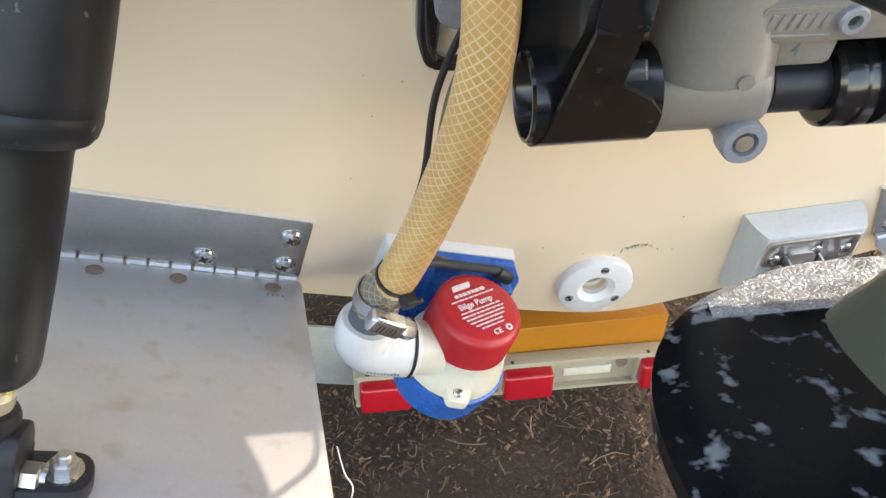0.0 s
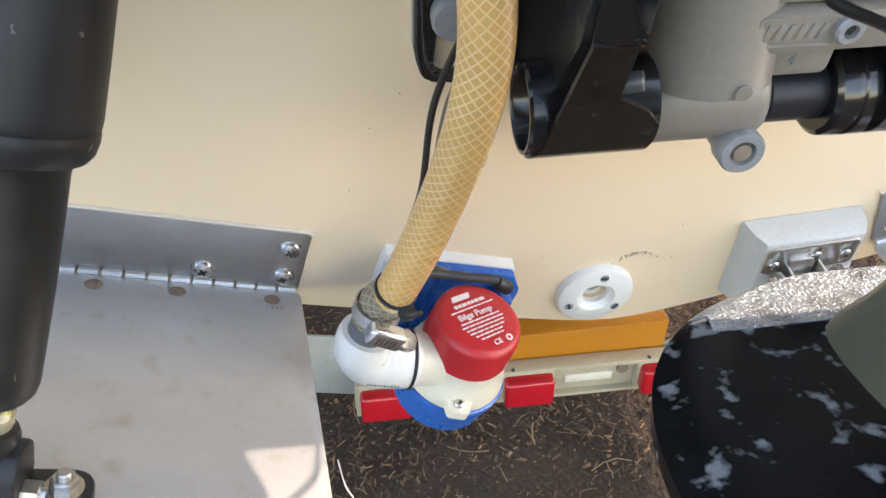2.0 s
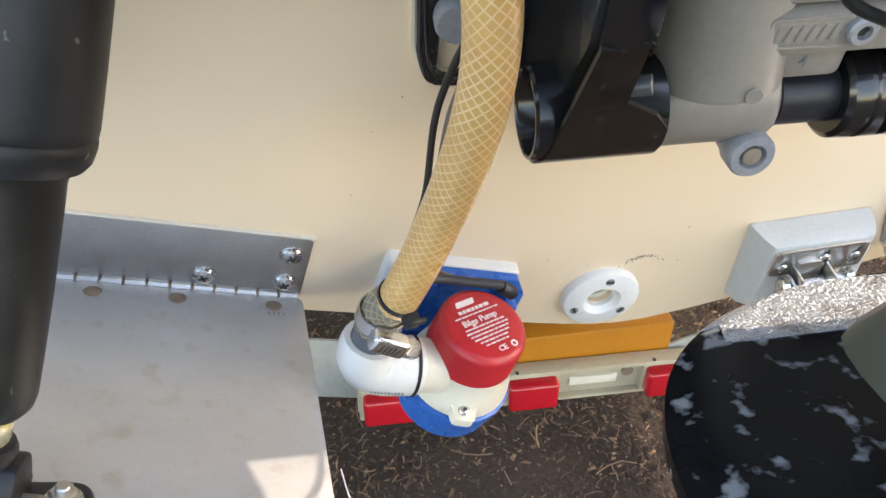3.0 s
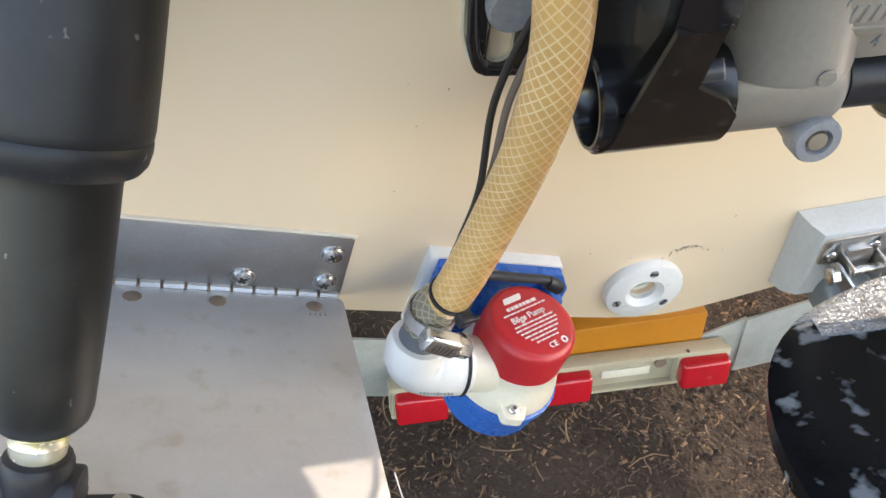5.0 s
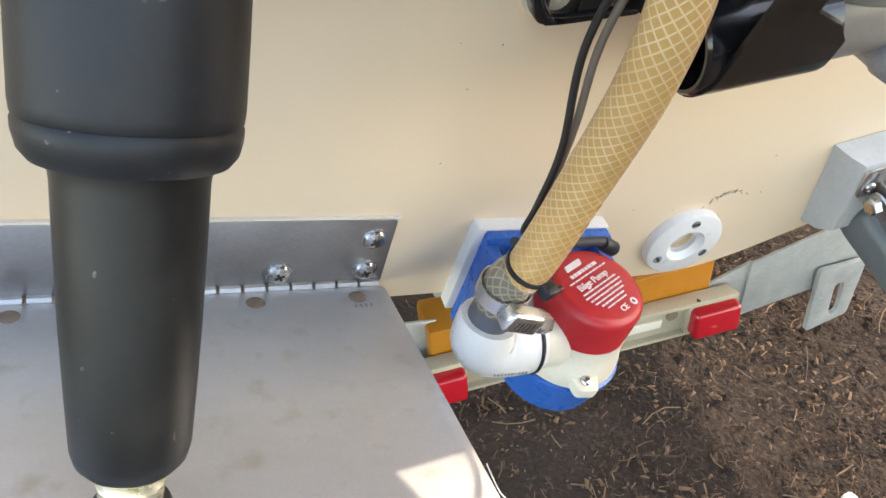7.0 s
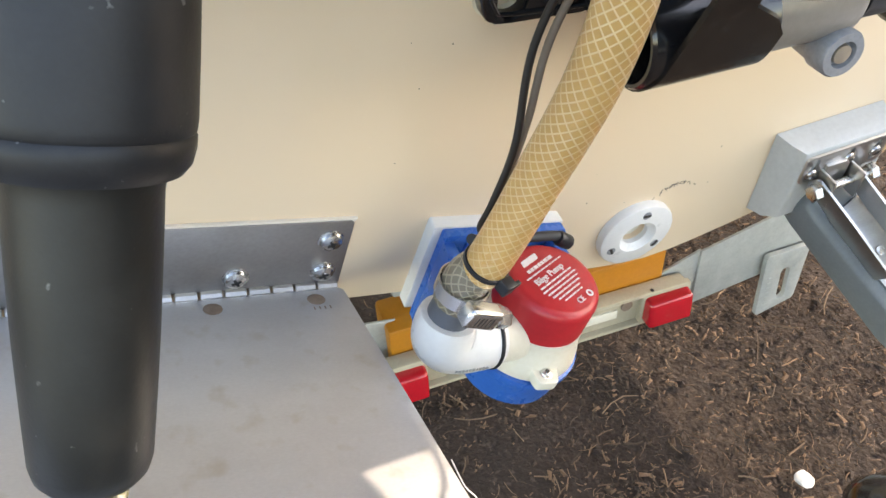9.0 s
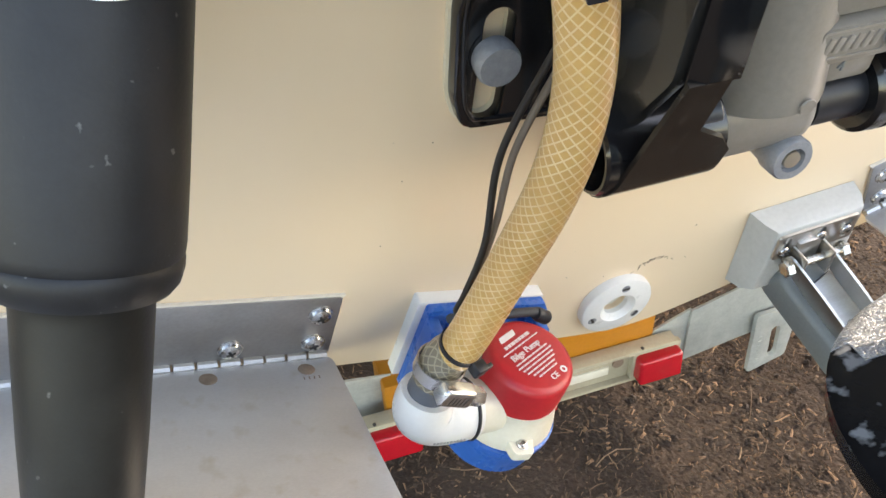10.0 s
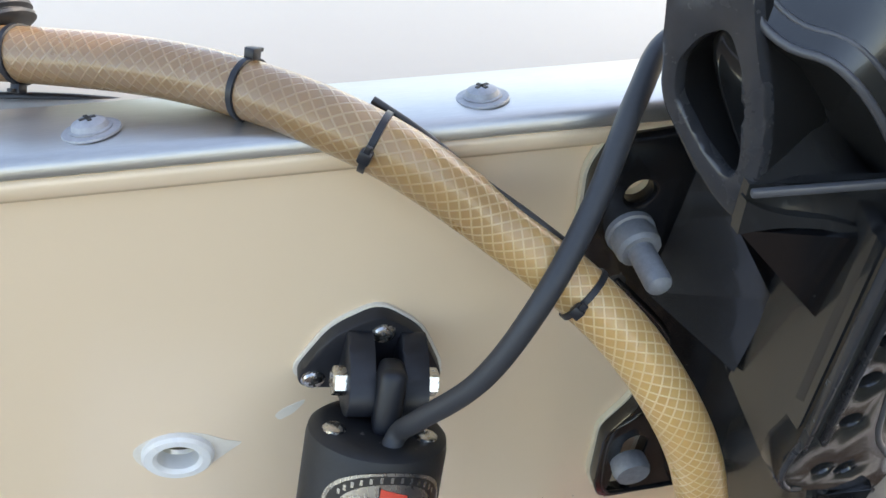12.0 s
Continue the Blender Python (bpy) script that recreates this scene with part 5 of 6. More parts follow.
    # grey line painted as the highlight along the pad's edge
    part("pad_edge", sweep(B(), spline([m @ Vector((px, py, 0.1036)) for px, py in right], 5), 0.0012, 8), WORN_GLINT_GREY, br, "pad edge with its highlight painted grey", angle=80)
    bm = B()
    box(bm, (0.030, 0.0035, 0.006), m @ Matrix.Translation((0.138, 0.2685, 0.100)) @ Matrix.Rotation(-0.28, 4, "Z"), 0.001)
    part("pad_lug", bm, BLACK_PLASTIC, br, "short black lug under the pad")
    # pivot tube and worn strap
    tube = m @ Matrix.Translation((0.1055, 0.1500, 0.0665)) @ Matrix.Rotation(radians(90), 4, "Y")
    part("pivot_tube", lathe(B(), [(0.0190, 0.058), (0.0190, 0.0015), (0.0200, 0.0), (0.0215, 0.0), (0.0226, 0.0015), (0.0226, 0.060), (0.0190, 0.060), (0.0190, 0.058), (0, 0.058)], tube, 40), BLACK_PAINT, br, "open black pivot tube")
    # worn strap: comes down from the web and wraps round the tube
    rt, path = 0.0238, []
    for k in range(7):
        f = k / 6
        path.append((0.207 + (0.1440 - 0.207) * f, 0.1065 + (0.0895 - 0.1065) * f))
    for k in range(1, 9):
        a = radians(-15 - 12 * k)
        path.append((0.1500 + rt * math.sin(a), 0.0665 + rt * math.cos(a)))
    bm = B()
    rows = []
    for k, (v, w) in enumerate(path):
        f = k / 14
        left = 0.1205 - 0.0125 * min(f * 1.5, 1.0)
        right = 0.1395 if k < 4 else 0.1395 + 0.0245 * min((k - 3) / 1.5, 1.0)
        rows.append([bm.verts.new(m @ Vector((left + (right - left) * j / 6, v, w))) for j in range(7)])
    for p, q in zip(rows, rows[1:]):
        for j in range(6):
            bm.faces.new((p[j], p[j + 1], q[j + 1], q[j]))
    bmesh.ops.recalc_face_normals(bm, faces=bm.faces)
    ext = bmesh.ops.extrude_face_region(bm, geom=list(bm.faces))
    for v in ext["geom"]:
        if isinstance(v, bmesh.types.BMVert):
            v.co += TM.to_3x3() @ Vector((0, 0.0012, -0.0022))
    part("strap", bm, WORN_PAINT, br, "scuffed brown-black strap", angle=50)
    mm2, _ = along(m @ Vector((0.1440, 0.1800, 0.0930)), m @ Vector((0.1570, 0.1840, 0.0975)))
    part("strap_screw", lathe(B(), [(0.0045, -0.004), (0.0045, 0.006), (0.0038, 0.0066), (0, 0.0066)], mm2, 16), WORN_GLINT_GREY, br, "small dark grey screw")
    return br


clamp_bracket(False)
clamp_bracket(True)


def build_trim_unit():
    tu = thing("power_trim_unit", TM @ Vector((0.2215, 0.14, 0.085)), "warm grey power trim unit between the clamp brackets", "trim unit")
    m = TM
    ax = m @ Matrix.Translation((0.1950, 0.1575, 0.0655)) @ Matrix.Rotation(radians(-100), 4, "X") @ Matrix.Rotation(radians(-4), 4, "Y")
    part("cylinder", lathe(B(), [(0, 0.0030), (0.0270, 0.0030), (0.0285, 0.0040), (0.0289, 0.0065), (0.0286, 0.108), (0.0270, 0.112), (0, 0.112)], ax, 48), GREY_PAINT, tu, "smooth grey cylinder housing")
    foot = m @ Matrix.Translation((0.1640, 0.1425, 0.0540)) @ Matrix.Rotation(radians(90), 4, "Y")
    part("lower_eye", lathe(B(), [(0, 0), (0.0225, 0), (0.0233, 0.001), (0.0235, 0.0570), (0.0230, 0.0610), (0.0210, 0.0640), (0, 0.065)], foot, 40), GREY_PAINT, tu, "grey lower eye")
    part("cast_dot", lathe(B(), [(0.0042, 0), (0.0038, 0.0008), (0, 0.0008)], m @ Matrix.Translation((0.1985, 0.1700, 0.0932)), 20), GREY_PAINT, tu, "round casting mark")
    nm, _ = along(m @ Vector((0.2190, 0.1205, 0.0605)), m @ Vector((0.2181, 0.1238, 0.0816)))
    part("drain_bolt", lathe(B(), [(0.0090, -0.012), (0.0105, 0.008), (0.0118, 0.010), (0.0118, 0.0205), (0.0108, 0.0220), (0.0068, 0.0220), (0.0062, 0.0185), (0, 0.0185)], nm, 36), ZINC, tu, "knurled zinc plug")
    part("bolt_core", lathe(B(), [(0.0048, 0.0185), (0.0046, 0.0214), (0, 0.0218)], nm, 20), BRASS, tu, "brassy core of the plug")
    # housing above the cylinder, with a bore, a snap ring and a pin
    bm = B()
    box(bm, (0.082, 0.078, 0.040), m @ Matrix.Translation((0.2060, 0.3020, 0.0740)), 0.010, 3)
    top = part("upper_housing", bm, GREY_PAINT, tu, "grey housing above the cylinder")
    bore = m @ Matrix.Translation((0.1815, 0.3010, 0.0915))
    # shallow disc, painted black for the shade of a deep bore
    part("bore", lathe(B(), [(0.0118, 0.0), (0.0118, 0.0036), (0.0108, 0.0042), (0.0100, 0.0034), (0.0095, 0.0030), (0, 0.0030)], bore, 32), CAVITY_SHADE, top, "round bore, its shade painted black")
    part("snap_ring", sweep(B(), [m @ Vector((0.1960 + 0.0060 * math.cos(k * 0.5), 0.2885 + 0.0045 * math.sin(k * 0.5) + 0.0004 * k, 0.0955 + 0.0002 * k)) for k in range(23)], 0.0009, 8), SCREW_STEEL, top, "coiled bright wire ring", angle=80)
    part("pin_end", lathe(B(), [(0.0048, 0.0), (0.0046, 0.0014), (0.0030, 0.0018), (0, 0.0012)], m @ Matrix.Translation((0.1812, 0.3232, 0.0938)), 20), GREY_PAINT, top, "round pin end")
    # manifold with a sunk name panel
    bm = B()
    box(bm, (0.120, 0.020, 0.034), m @ Matrix.Translation((0.258, 0.1935, 0.0691)), 0.003)
    part("manifold_foot", bm, GREY_PAINT, tu, "lower step of the grey manifold")
    bm = B()
    box(bm, (0.112, 0.026, 0.030), m @ Matrix.Translation((0.272, 0.2765, 0.0660)), 0.004)
    part("manifold_cover", bm, GREY_PAINT, tu, "upper cover of the grey manifold")
    bm = B()
    box(bm, (0.128, 0.058, 0.030), m @ Matrix.Translation((0.262, 0.2335, 0.0672)), 0.005)
    man = part("manifold", bm, GREY_PAINT, tu, "grey cast manifold")
    bm = B()
    plate(bm, rounded([(0.1985, 0.1880), (0.2360, 0.1870), (0.2360, 0.2025), (0.1985, 0.2025)], 0.003), 0.0856, 0.0868, m, [rounded([(0.2000, 0.1893), (0.2345, 0.1885), (0.2345, 0.2010), (0.2000, 0.2010)], 0.002)], 0.0006)
    part("name_panel", bm, GREY_PAINT, man, "raised rim of a sunk panel")
    for k in range(6):
        bm = B()
        box(bm, (0.0030, 0.0078, 0.0016), m @ Matrix.Translation((0.2040 + 0.0050 * k, 0.1950, 0.0862)) @ Matrix.Rotation(-0.25, 4, "Z"), 0.0004)
        part("raised_bar", bm, GREY_PAINT, man, "raised cast block")
    bmx = m @ Matrix.Translation((0.2400, 0.1957, 0.0859))
    part("socket_bolt", lathe(B(), [(0.0068, 0), (0.0068, 0.003), (0.0058, 0.0042), (0.0034, 0.0042), (0.0034, 0.0015), (0, 0.0015)], bmx, 24), ZINC, tu, "grey socket bolt")
    part("socket", lathe(B(), [(0.0033, 0.0016), (0.0031, 0.0019), (0, 0.0019)], bmx, 6), RECESS_SHADE, tu, "hexagon socket, its shade painted dark")
    bm = B()
    box(bm, (0.034, 0.020, 0.018), m @ Matrix.Translation((0.231, 0.1745, 0.068)), 0.004)
    part("lobe", bm, GREY_PAINT, tu)
    # numeral takes a darker material to stand for its own shadow
    part("cast_number", letters("4", 0.008, m @ Matrix.Translation((0.2270, 0.1745, 0.0773)), 0.0004), TRANSDUCER, tu, "small cast numeral, its shadow painted dark")
    part("pivot_rod", rod(B(), m @ Vector((0.227, 0.1455, 0.0620)), m @ Vector((0.310, 0.1455, 0.0620)), 0.0148), BLACK_PLASTIC, tu, "satin black pivot rod")
    part("rod_collar", lathe(B(), [(0, 0), (0.0205, 0), (0.0232, 0.002), (0.0238, 0.010), (0.0225, 0.011), (0.0225, 0.013), (0.0238, 0.014), (0.0238, 0.045), (0, 0.045)], m @ Matrix.Translation((0.2560, 0.1455, 0.0620)) @ Matrix.Rotation(radians(90), 4, "Y"), 40), BLACK_PAINT, tu, "gloss black collar")


build_trim_unit()
cable("trim_wire", [TM @ Vector(q) for q in ((0.318, 0.215, 0.080), (0.30, 0.220, 0.12), (0.22, 0.240, 0.17), (0.162, 0.2661, 0.19), (0.1437, 0.2773, 0.19), (0.150, 0.300, 0.20), (0.20, 0.36, 0.19), (0.26, 0.44, 0.08))], 0.0017, WIRE_BLACK, "black wire hanging across the trim unit", "wire")


def build_swivel():
    """The swivel bracket above the trim unit: hollow-ended arm, ribbed saddle."""
    sw = thing("swivel_bracket", TM @ Vector((0.2, 0.40, 0.06)), "gloss black cast swivel bracket above the transom rail", "motor bracket")
    m = TM @ Matrix.Translation((0.0655, 0.4152, 0.0714)) @ Matrix((Vector((0.436, 0, 0.9)), Vector((0, 1, 0)), Vector((-0.9, 0, 0.436)))).transposed().to_4x4()
    rim = rounded([(0.0, 0.0), (0.0015, 0.024), (-0.003, 0.045), (-0.012, 0.064), (-0.018, 0.082), (-0.022, 0.13), (-0.052, 0.13), (-0.045, 0.060), (-0.0425, 0.030), (-0.014, 0.005)], 0.010, 5)
    inner = rounded([(-0.036, 0.034), (-0.0372, 0.046), (-0.031, 0.057), (-0.022, 0.0635), (-0.0155, 0.055), (-0.0098, 0.040), (-0.0068, 0.020), (-0.0095, 0.0145), (-0.023, 0.0222)], 0.004, 4)
    slot = rounded([(-0.042, 0.068), (-0.031, 0.0705), (-0.030, 0.085), (-0.040, 0.085)], 0.003, 4)
    part("arm_rim", plate(B(), rim, -0.005, 0.0, m, [inner, slot], 0.0016), ARM_BLACK, sw, "grey-black rim of a hollow arm")
    # inside of the arm painted black to stand for the shade of its depth
    part("arm_wall", plate(B(), [(a * 0.985 - 0.0003, b) for a, b in rim], -0.034, -0.0051, m, [inner, slot]), CAVITY_SHADE, sw, "wall of the hollow arm, its shade painted black")
    part("arm_floor", plate(B(), rim, -0.038, -0.0342, m), CAVITY_SHADE, sw)
    # front face of the saddle between the curved lip and the straight bar above it
    def sheet_of(rows, thick):
        bm = B()
        grid = [[bm.verts.new(TM @ Vector(q)) for q in row] for row in rows]
        for p, q in zip(grid, grid[1:]):
            for j in range(len(p) - 1):
                bm.faces.new((p[j], p[j + 1], q[j + 1], q[j]))
        ext = bmesh.ops.extrude_face_region(bm, geom=list(bm.faces))
        off = TM.to_3x3() @ Vector((0, 0, -thick))
        for v in ext["geom"]:
            if isinstance(v, bmesh.types.BMVert):
                v.co += off
        return bm

    def lip_v(f):
        return 0.4168 + 0.0045 * math.sin(math.pi * min(f * 1.5, 1.0)) - 0.0035 * f

    face = []
    for k in range(9):
        f = k / 8
        u, w = 0.0640 + 0.062 * f, 0.0722 + 0.0150 * f
        face.append([(u, lip_v(f), w), (u, (lip_v(f) + 0.4345 + 0.003 * f) / 2, w - 0.005 * math.sin(math.pi * f)), (u, 0.4345 + 0.003 * f, w)])
    part("saddle_face", sheet_of(face, 0.004), SHEEN_BLACK, sw, "gloss black front of the saddle", angle=60)
    # scooped upper side of the saddle, its curved rim and the dark body above it
    crest = spline([Vector(q) for q in ((0.0600, 0.4900, 0.0545), (0.0627, 0.4826, 0.0575), (0.0686, 0.4784, 0.0660), (0.0765, 0.4773, 0.0740), (0.0862, 0.4690, 0.0800), (0.0990, 0.4530, 0.0820), (0.1080, 0.4380, 0.0840), (0.1130, 0.4260, 0.0860))], 3)
    foot = [Vector((0.0655 + 0.0475 * k / (len(crest) - 1), 0.4355 - 0.0080 * k / (len(crest) - 1), 0.0720 + 0.0150 * k / (len(crest) - 1))) for k in range(len(crest))]
    hollow = []
    for p, q in zip(foot, crest):
        hollow.append([tuple(p.lerp(q, j / 8) - Vector((0, 0, 0.026 * math.sin(math.pi * j / 8)))) for j in range(9)])
    # lighter black here paints the sky reflection in the scoop
    part("saddle_hollow", sheet_of(hollow, 0.003), SHEEN_BLACK, sw, "scooped black upper side with its sheen painted in", angle=80)
    # both rim lines are grey to paint the bright glints on black edges
    part("hollow_rim", sweep(B(), [TM @ q for q in crest], 0.0014, 10), WORN_GLINT_GREY, sw, "rim of the hollow, its highlight painted grey", angle=80)
    part("hollow_rim", sweep(B(), [TM @ (q + Vector((0.0045 + 0.0035 * k / len(crest), 0.0040, -0.004))) for k, q in enumerate(crest)], 0.0011, 10), WORN_GLINT_GREY, sw, "second rim line, its highlight painted grey", angle=80)
    above = [[tuple(q + Vector((0.0, 0.0, -0.0015))), tuple(q + Vector((0.012, 0.010, -0.006))), tuple(q + Vector((0.022, 0.034, -0.010))), tuple(q + Vector((0.030, 0.075, -0.020)))] for q in crest]
    part("upper_body", sheet_of(above, 0.004), SHEEN_BLACK, sw, "dark body above the saddle rim", angle=80)
    bm = B()
    lip = []
    for k in range(13):
        f = k / 12
        u, w, v = 0.0635 + 0.062 * f, 0.0735 + 0.0150 * f, lip_v(f)
        t = 0.0022 + 0.0100 * max(0.0, 1 - f * 3.0) ** 2
        lip.append([bm.verts.new(TM @ Vector(q)) for q in ((u, v - 0.0018, w - 0.004), (u, v - 0.0018, w + 0.001), (u, v + t, w + 0.0006), (u, v + t, w - 0.004))])
    for p, q in zip(lip, lip[1:]):
        for j in range(4):
            bm.faces.new((p[j], p[(j + 1) % 4], q[(j + 1) % 4], q[j]))
    bm.faces.new(lip[0])
    bm.faces.new(lip[-1])
    part("saddle_lip", bm, SHEEN_BLACK, sw, "raised lip of the saddle", angle=60)
    k, ln = along(TM @ Vector((0.0630, 0.4335, 0.0755)), TM @ Vector((0.1040, 0.4378, 0.0850)))
    bm = B()
    box(bm, (0.0030, 0.0030, ln), k @ Matrix.Translation((0, 0, ln / 2)), 0.0010)
    # grey puts the bar's pale reflection into its colour
    part("saddle_bar", bm, WORN_GLINT_GREY, sw, "straight bar with its reflection painted grey")
    for p, q in (((0.1400, 0.398, 0.078), (0.1470, 0.3600, 0.078)), ((0.1640, 0.392, 0.075), (0.1700, 0.3420, 0.075))):
        k, ln = along(TM @ Vector(p), TM @ Vector(q))
        bm = B()
        box(bm, (0.012, 0.020, ln), k @ Matrix.Translation((0, 0, ln / 2)), 0.0018)
        side = part("side_bar", bm, SHEEN_BLACK, sw, "black sloping bar with a painted highlight edge")
        # thin olive rod paints the light caught by the bar's edge
        part("worn_edge", rod(B(), TM @ (Vector(p) + Vector((-0.0055, 0, 0.0095))), TM @ (Vector(q) + Vector((-0.0055, 0, 0.0095))), 0.0012, segments=8), LEG_PAINT, side, "olive edge painted as its highlight")
    # upright rib at the starboard end of the saddle
    part("end_rib", sweep(B(), spline([TM @ Vector(q) for q in ((0.150, 0.470, 0.094), (0.147, 0.440, 0.093), (0.148, 0.415, 0.090), (0.144, 0.388, 0.086), (0.133, 0.362, 0.085))], 6), 0.0040, 12), BLACK_PAINT, sw, "rounded upright rib", angle=80)
    # triangular fin under the saddle
    bm = B()
    tri = [(0.0645, 0.4150, 0.0725), (0.1010, 0.4165, 0.0870), (0.1058, 0.3664, 0.0805)]
    a = [bm.verts.new(TM @ Vector(q)) for q in tri]
    b = [bm.verts.new(TM @ Vector((q[0] + 0.004, q[1], q[2] - 0.004))) for q in tri]
    bm.faces.new(a)
    bm.faces.new(b)
    for i in range(3):
        bm.faces.new((a[i], a[(i + 1) % 3], b[(i + 1) % 3], b[i]))
    part("fin", bm, BLACK_PAINT, sw, "thin triangular fin")
    k, ln = along(TM @ Vector((0.1058, 0.3664, 0.0815)), TM @ Vector((0.1010, 0.4165, 0.0890)))
    bm = B()
    box(bm, (0.004, 0.004, ln), k @ Matrix.Translation((0, 0, ln / 2)), 0.001)
    part("fin_edge", bm, SHEEN_BLACK, sw, "thickened edge of the fin")
    bm = B()
    box(bm, (0.18, 0.11, 0.07), TM @ Matrix.Translation((0.21, 0.485, 0.045)), 0.02, 3)
    part("yoke", bm, BLACK_PAINT, sw, "gloss black yoke", angle=50)
    # plain block for the unseen upper end, added to shade hose and rail
    bm = B()
    box(bm, (0.22, 0.22, 0.20), TM @ Matrix.Translation((0.225, 0.655, 0.015)), 0.03, 3)
    part("swivel_head", bm, BLACK_PAINT, sw, "gloss black unseen upper end of the swivel bracket, added for shade", angle=50)


build_swivel()


def build_outboard_leg():
    """Lower leg of the outboard, tilted a little: anti-ventilation plate, faired leg, strut and gearcase."""
    mid, slope = 0.2215, -0.25
    n = Vector((0, 0.25, 1)).normalized()
    leg = thing("outboard_leg", (mid, 0.1, 0.40), "black outboard leg with a salt-spotted flat anti-ventilation plate", "outboard motor")

    def z_at(y):
        return 0.679 + slope * y

    def half(y):
        if y > 0.10:
            return 0.121 * max(1 - (min((y - 0.10) / 0.1285, 1)) ** 2.6, 0.0) ** 0.4545
        return 0.121 - 0.10 * max(0.02 - y, 0) ** 1.0

    def sheet(y0, y1, steps, lift, thick, u0=-1.0, u1=1.0, wobble=0.0, notch=0.0):
        bm = B()
        rows = []
        for i in range(steps + 1):
            y = y0 + (y1 - y0) * i / steps
            row = []
            for j in range(25):
                g = u0 + (u1 - u0) * j / 24
                bound = y0 + wobble * noise.noise(Vector((g * 14, 2.0, 0))) + (notch if abs(half(y0) * g) > 0.0795 else 0)
                yy = max(y, bound) if notch else y
                x = mid + half(yy) * g
                edge = max(abs(g) - 0.9, 0) * 10
                row.append(bm.verts.new((x, yy, z_at(yy) + lift - 0.0022 * edge * edge)))
            rows.append(row)
        for p, q in zip(rows, rows[1:]):
            for j in range(24):
                bm.faces.new((p[j], p[j + 1], q[j + 1], q[j]))
        ext = bmesh.ops.extrude_face_region(bm, geom=list(bm.faces))
        for v in ext["geom"]:
            if isinstance(v, bmesh.types.BMVert):
                v.co -= n * thick
        return bm

    av = part("anti_ventilation_plate", sheet(-0.12, 0.2284, 60, 0.0, 0.0065), PROP_PAINT, leg, "gloss black plate with dried salt spots", angle=50)
    # thin pale sheet painted as the sunlit front; its rear edge is the shadow line
    part("salt_crust", sheet(0.1935, 0.2270, 14, 0.0005, 0.0004, wobble=0.002, notch=0.011), SUNLIT_FRONT, av, "pale pitted salty front strip with its sunlight painted in", angle=60)

    def column(levels, name, material, label):
        """A loft of blunt-nosed sections: (height, nose y, tail y, half width, bluntness)."""
        bm = B()
        rings = []
        for h, nose, tail, wide, blunt in levels:
            ring = []
            for k in range(40):
                a = 2 * math.pi * k / 40
                c, s_ = math.cos(a), math.sin(a)
                y = (nose + tail) / 2 + (nose - tail) / 2 * c
                x = wide * (abs(s_) ** blunt) * (1 if s_ >= 0 else -1) * (1 - 0.25 * (0.5 - 0.5 * c))
                base = Vector((mid + x, y, z_at(y)))
                ring.append(bm.verts.new(base + n * h))
            rings.append(ring)
        for p, q in zip(rings, rings[1:]):
            for k in range(40):
                bm.faces.new((p[k], p[(k + 1) % 40], q[(k + 1) % 40], q[k]))
        bm.faces.new(rings[0])
        bm.faces.new(rings[-1])
        return part(name, bm, material, leg, label, angle=60)

    column([(-0.001, 0.197, -0.10, 0.0565, 0.3), (0.004, 0.197, -0.10, 0.0500, 0.33), (0.009, 0.1965, -0.10, 0.0400, 0.38), (0.016, 0.196, -0.10, 0.0290, 0.45), (0.026, 0.195, -0.10, 0.0190, 0.5), (0.045, 0.192, -0.10, 0.0130, 0.6), (0.10, 0.188, -0.10, 0.0125, 0.7), (0.42, 0.180, -0.08, 0.020, 0.7)], "upper_leg", LEG_PAINT, "olive-grey faired leg above the plate")
    column([(-0.20, 0.130, -0.10, 0.018, 0.8), (-0.08, 0.150, -0.10, 0.020, 0.8), (-0.006, 0.172, -0.10, 0.026, 0.8)], "strut", BLACK_PAINT, "black strut below the plate")
    m, _ = along((mid, 0.225, 0.395), (mid, -0.177, 0.4955))
    part("gearcase", lathe(B(), [(0, 0), (0.010, 0.003), (0.020, 0.012), (0.030, 0.028), (0.0375, 0.05), (0.042, 0.085), (0.043, 0.14), (0.042, 0.30), (0.036, 0.40), (0, 0.40)], m, 40), BLACK_PAINT, leg, "black bullet-nosed gearcase")


build_outboard_leg()


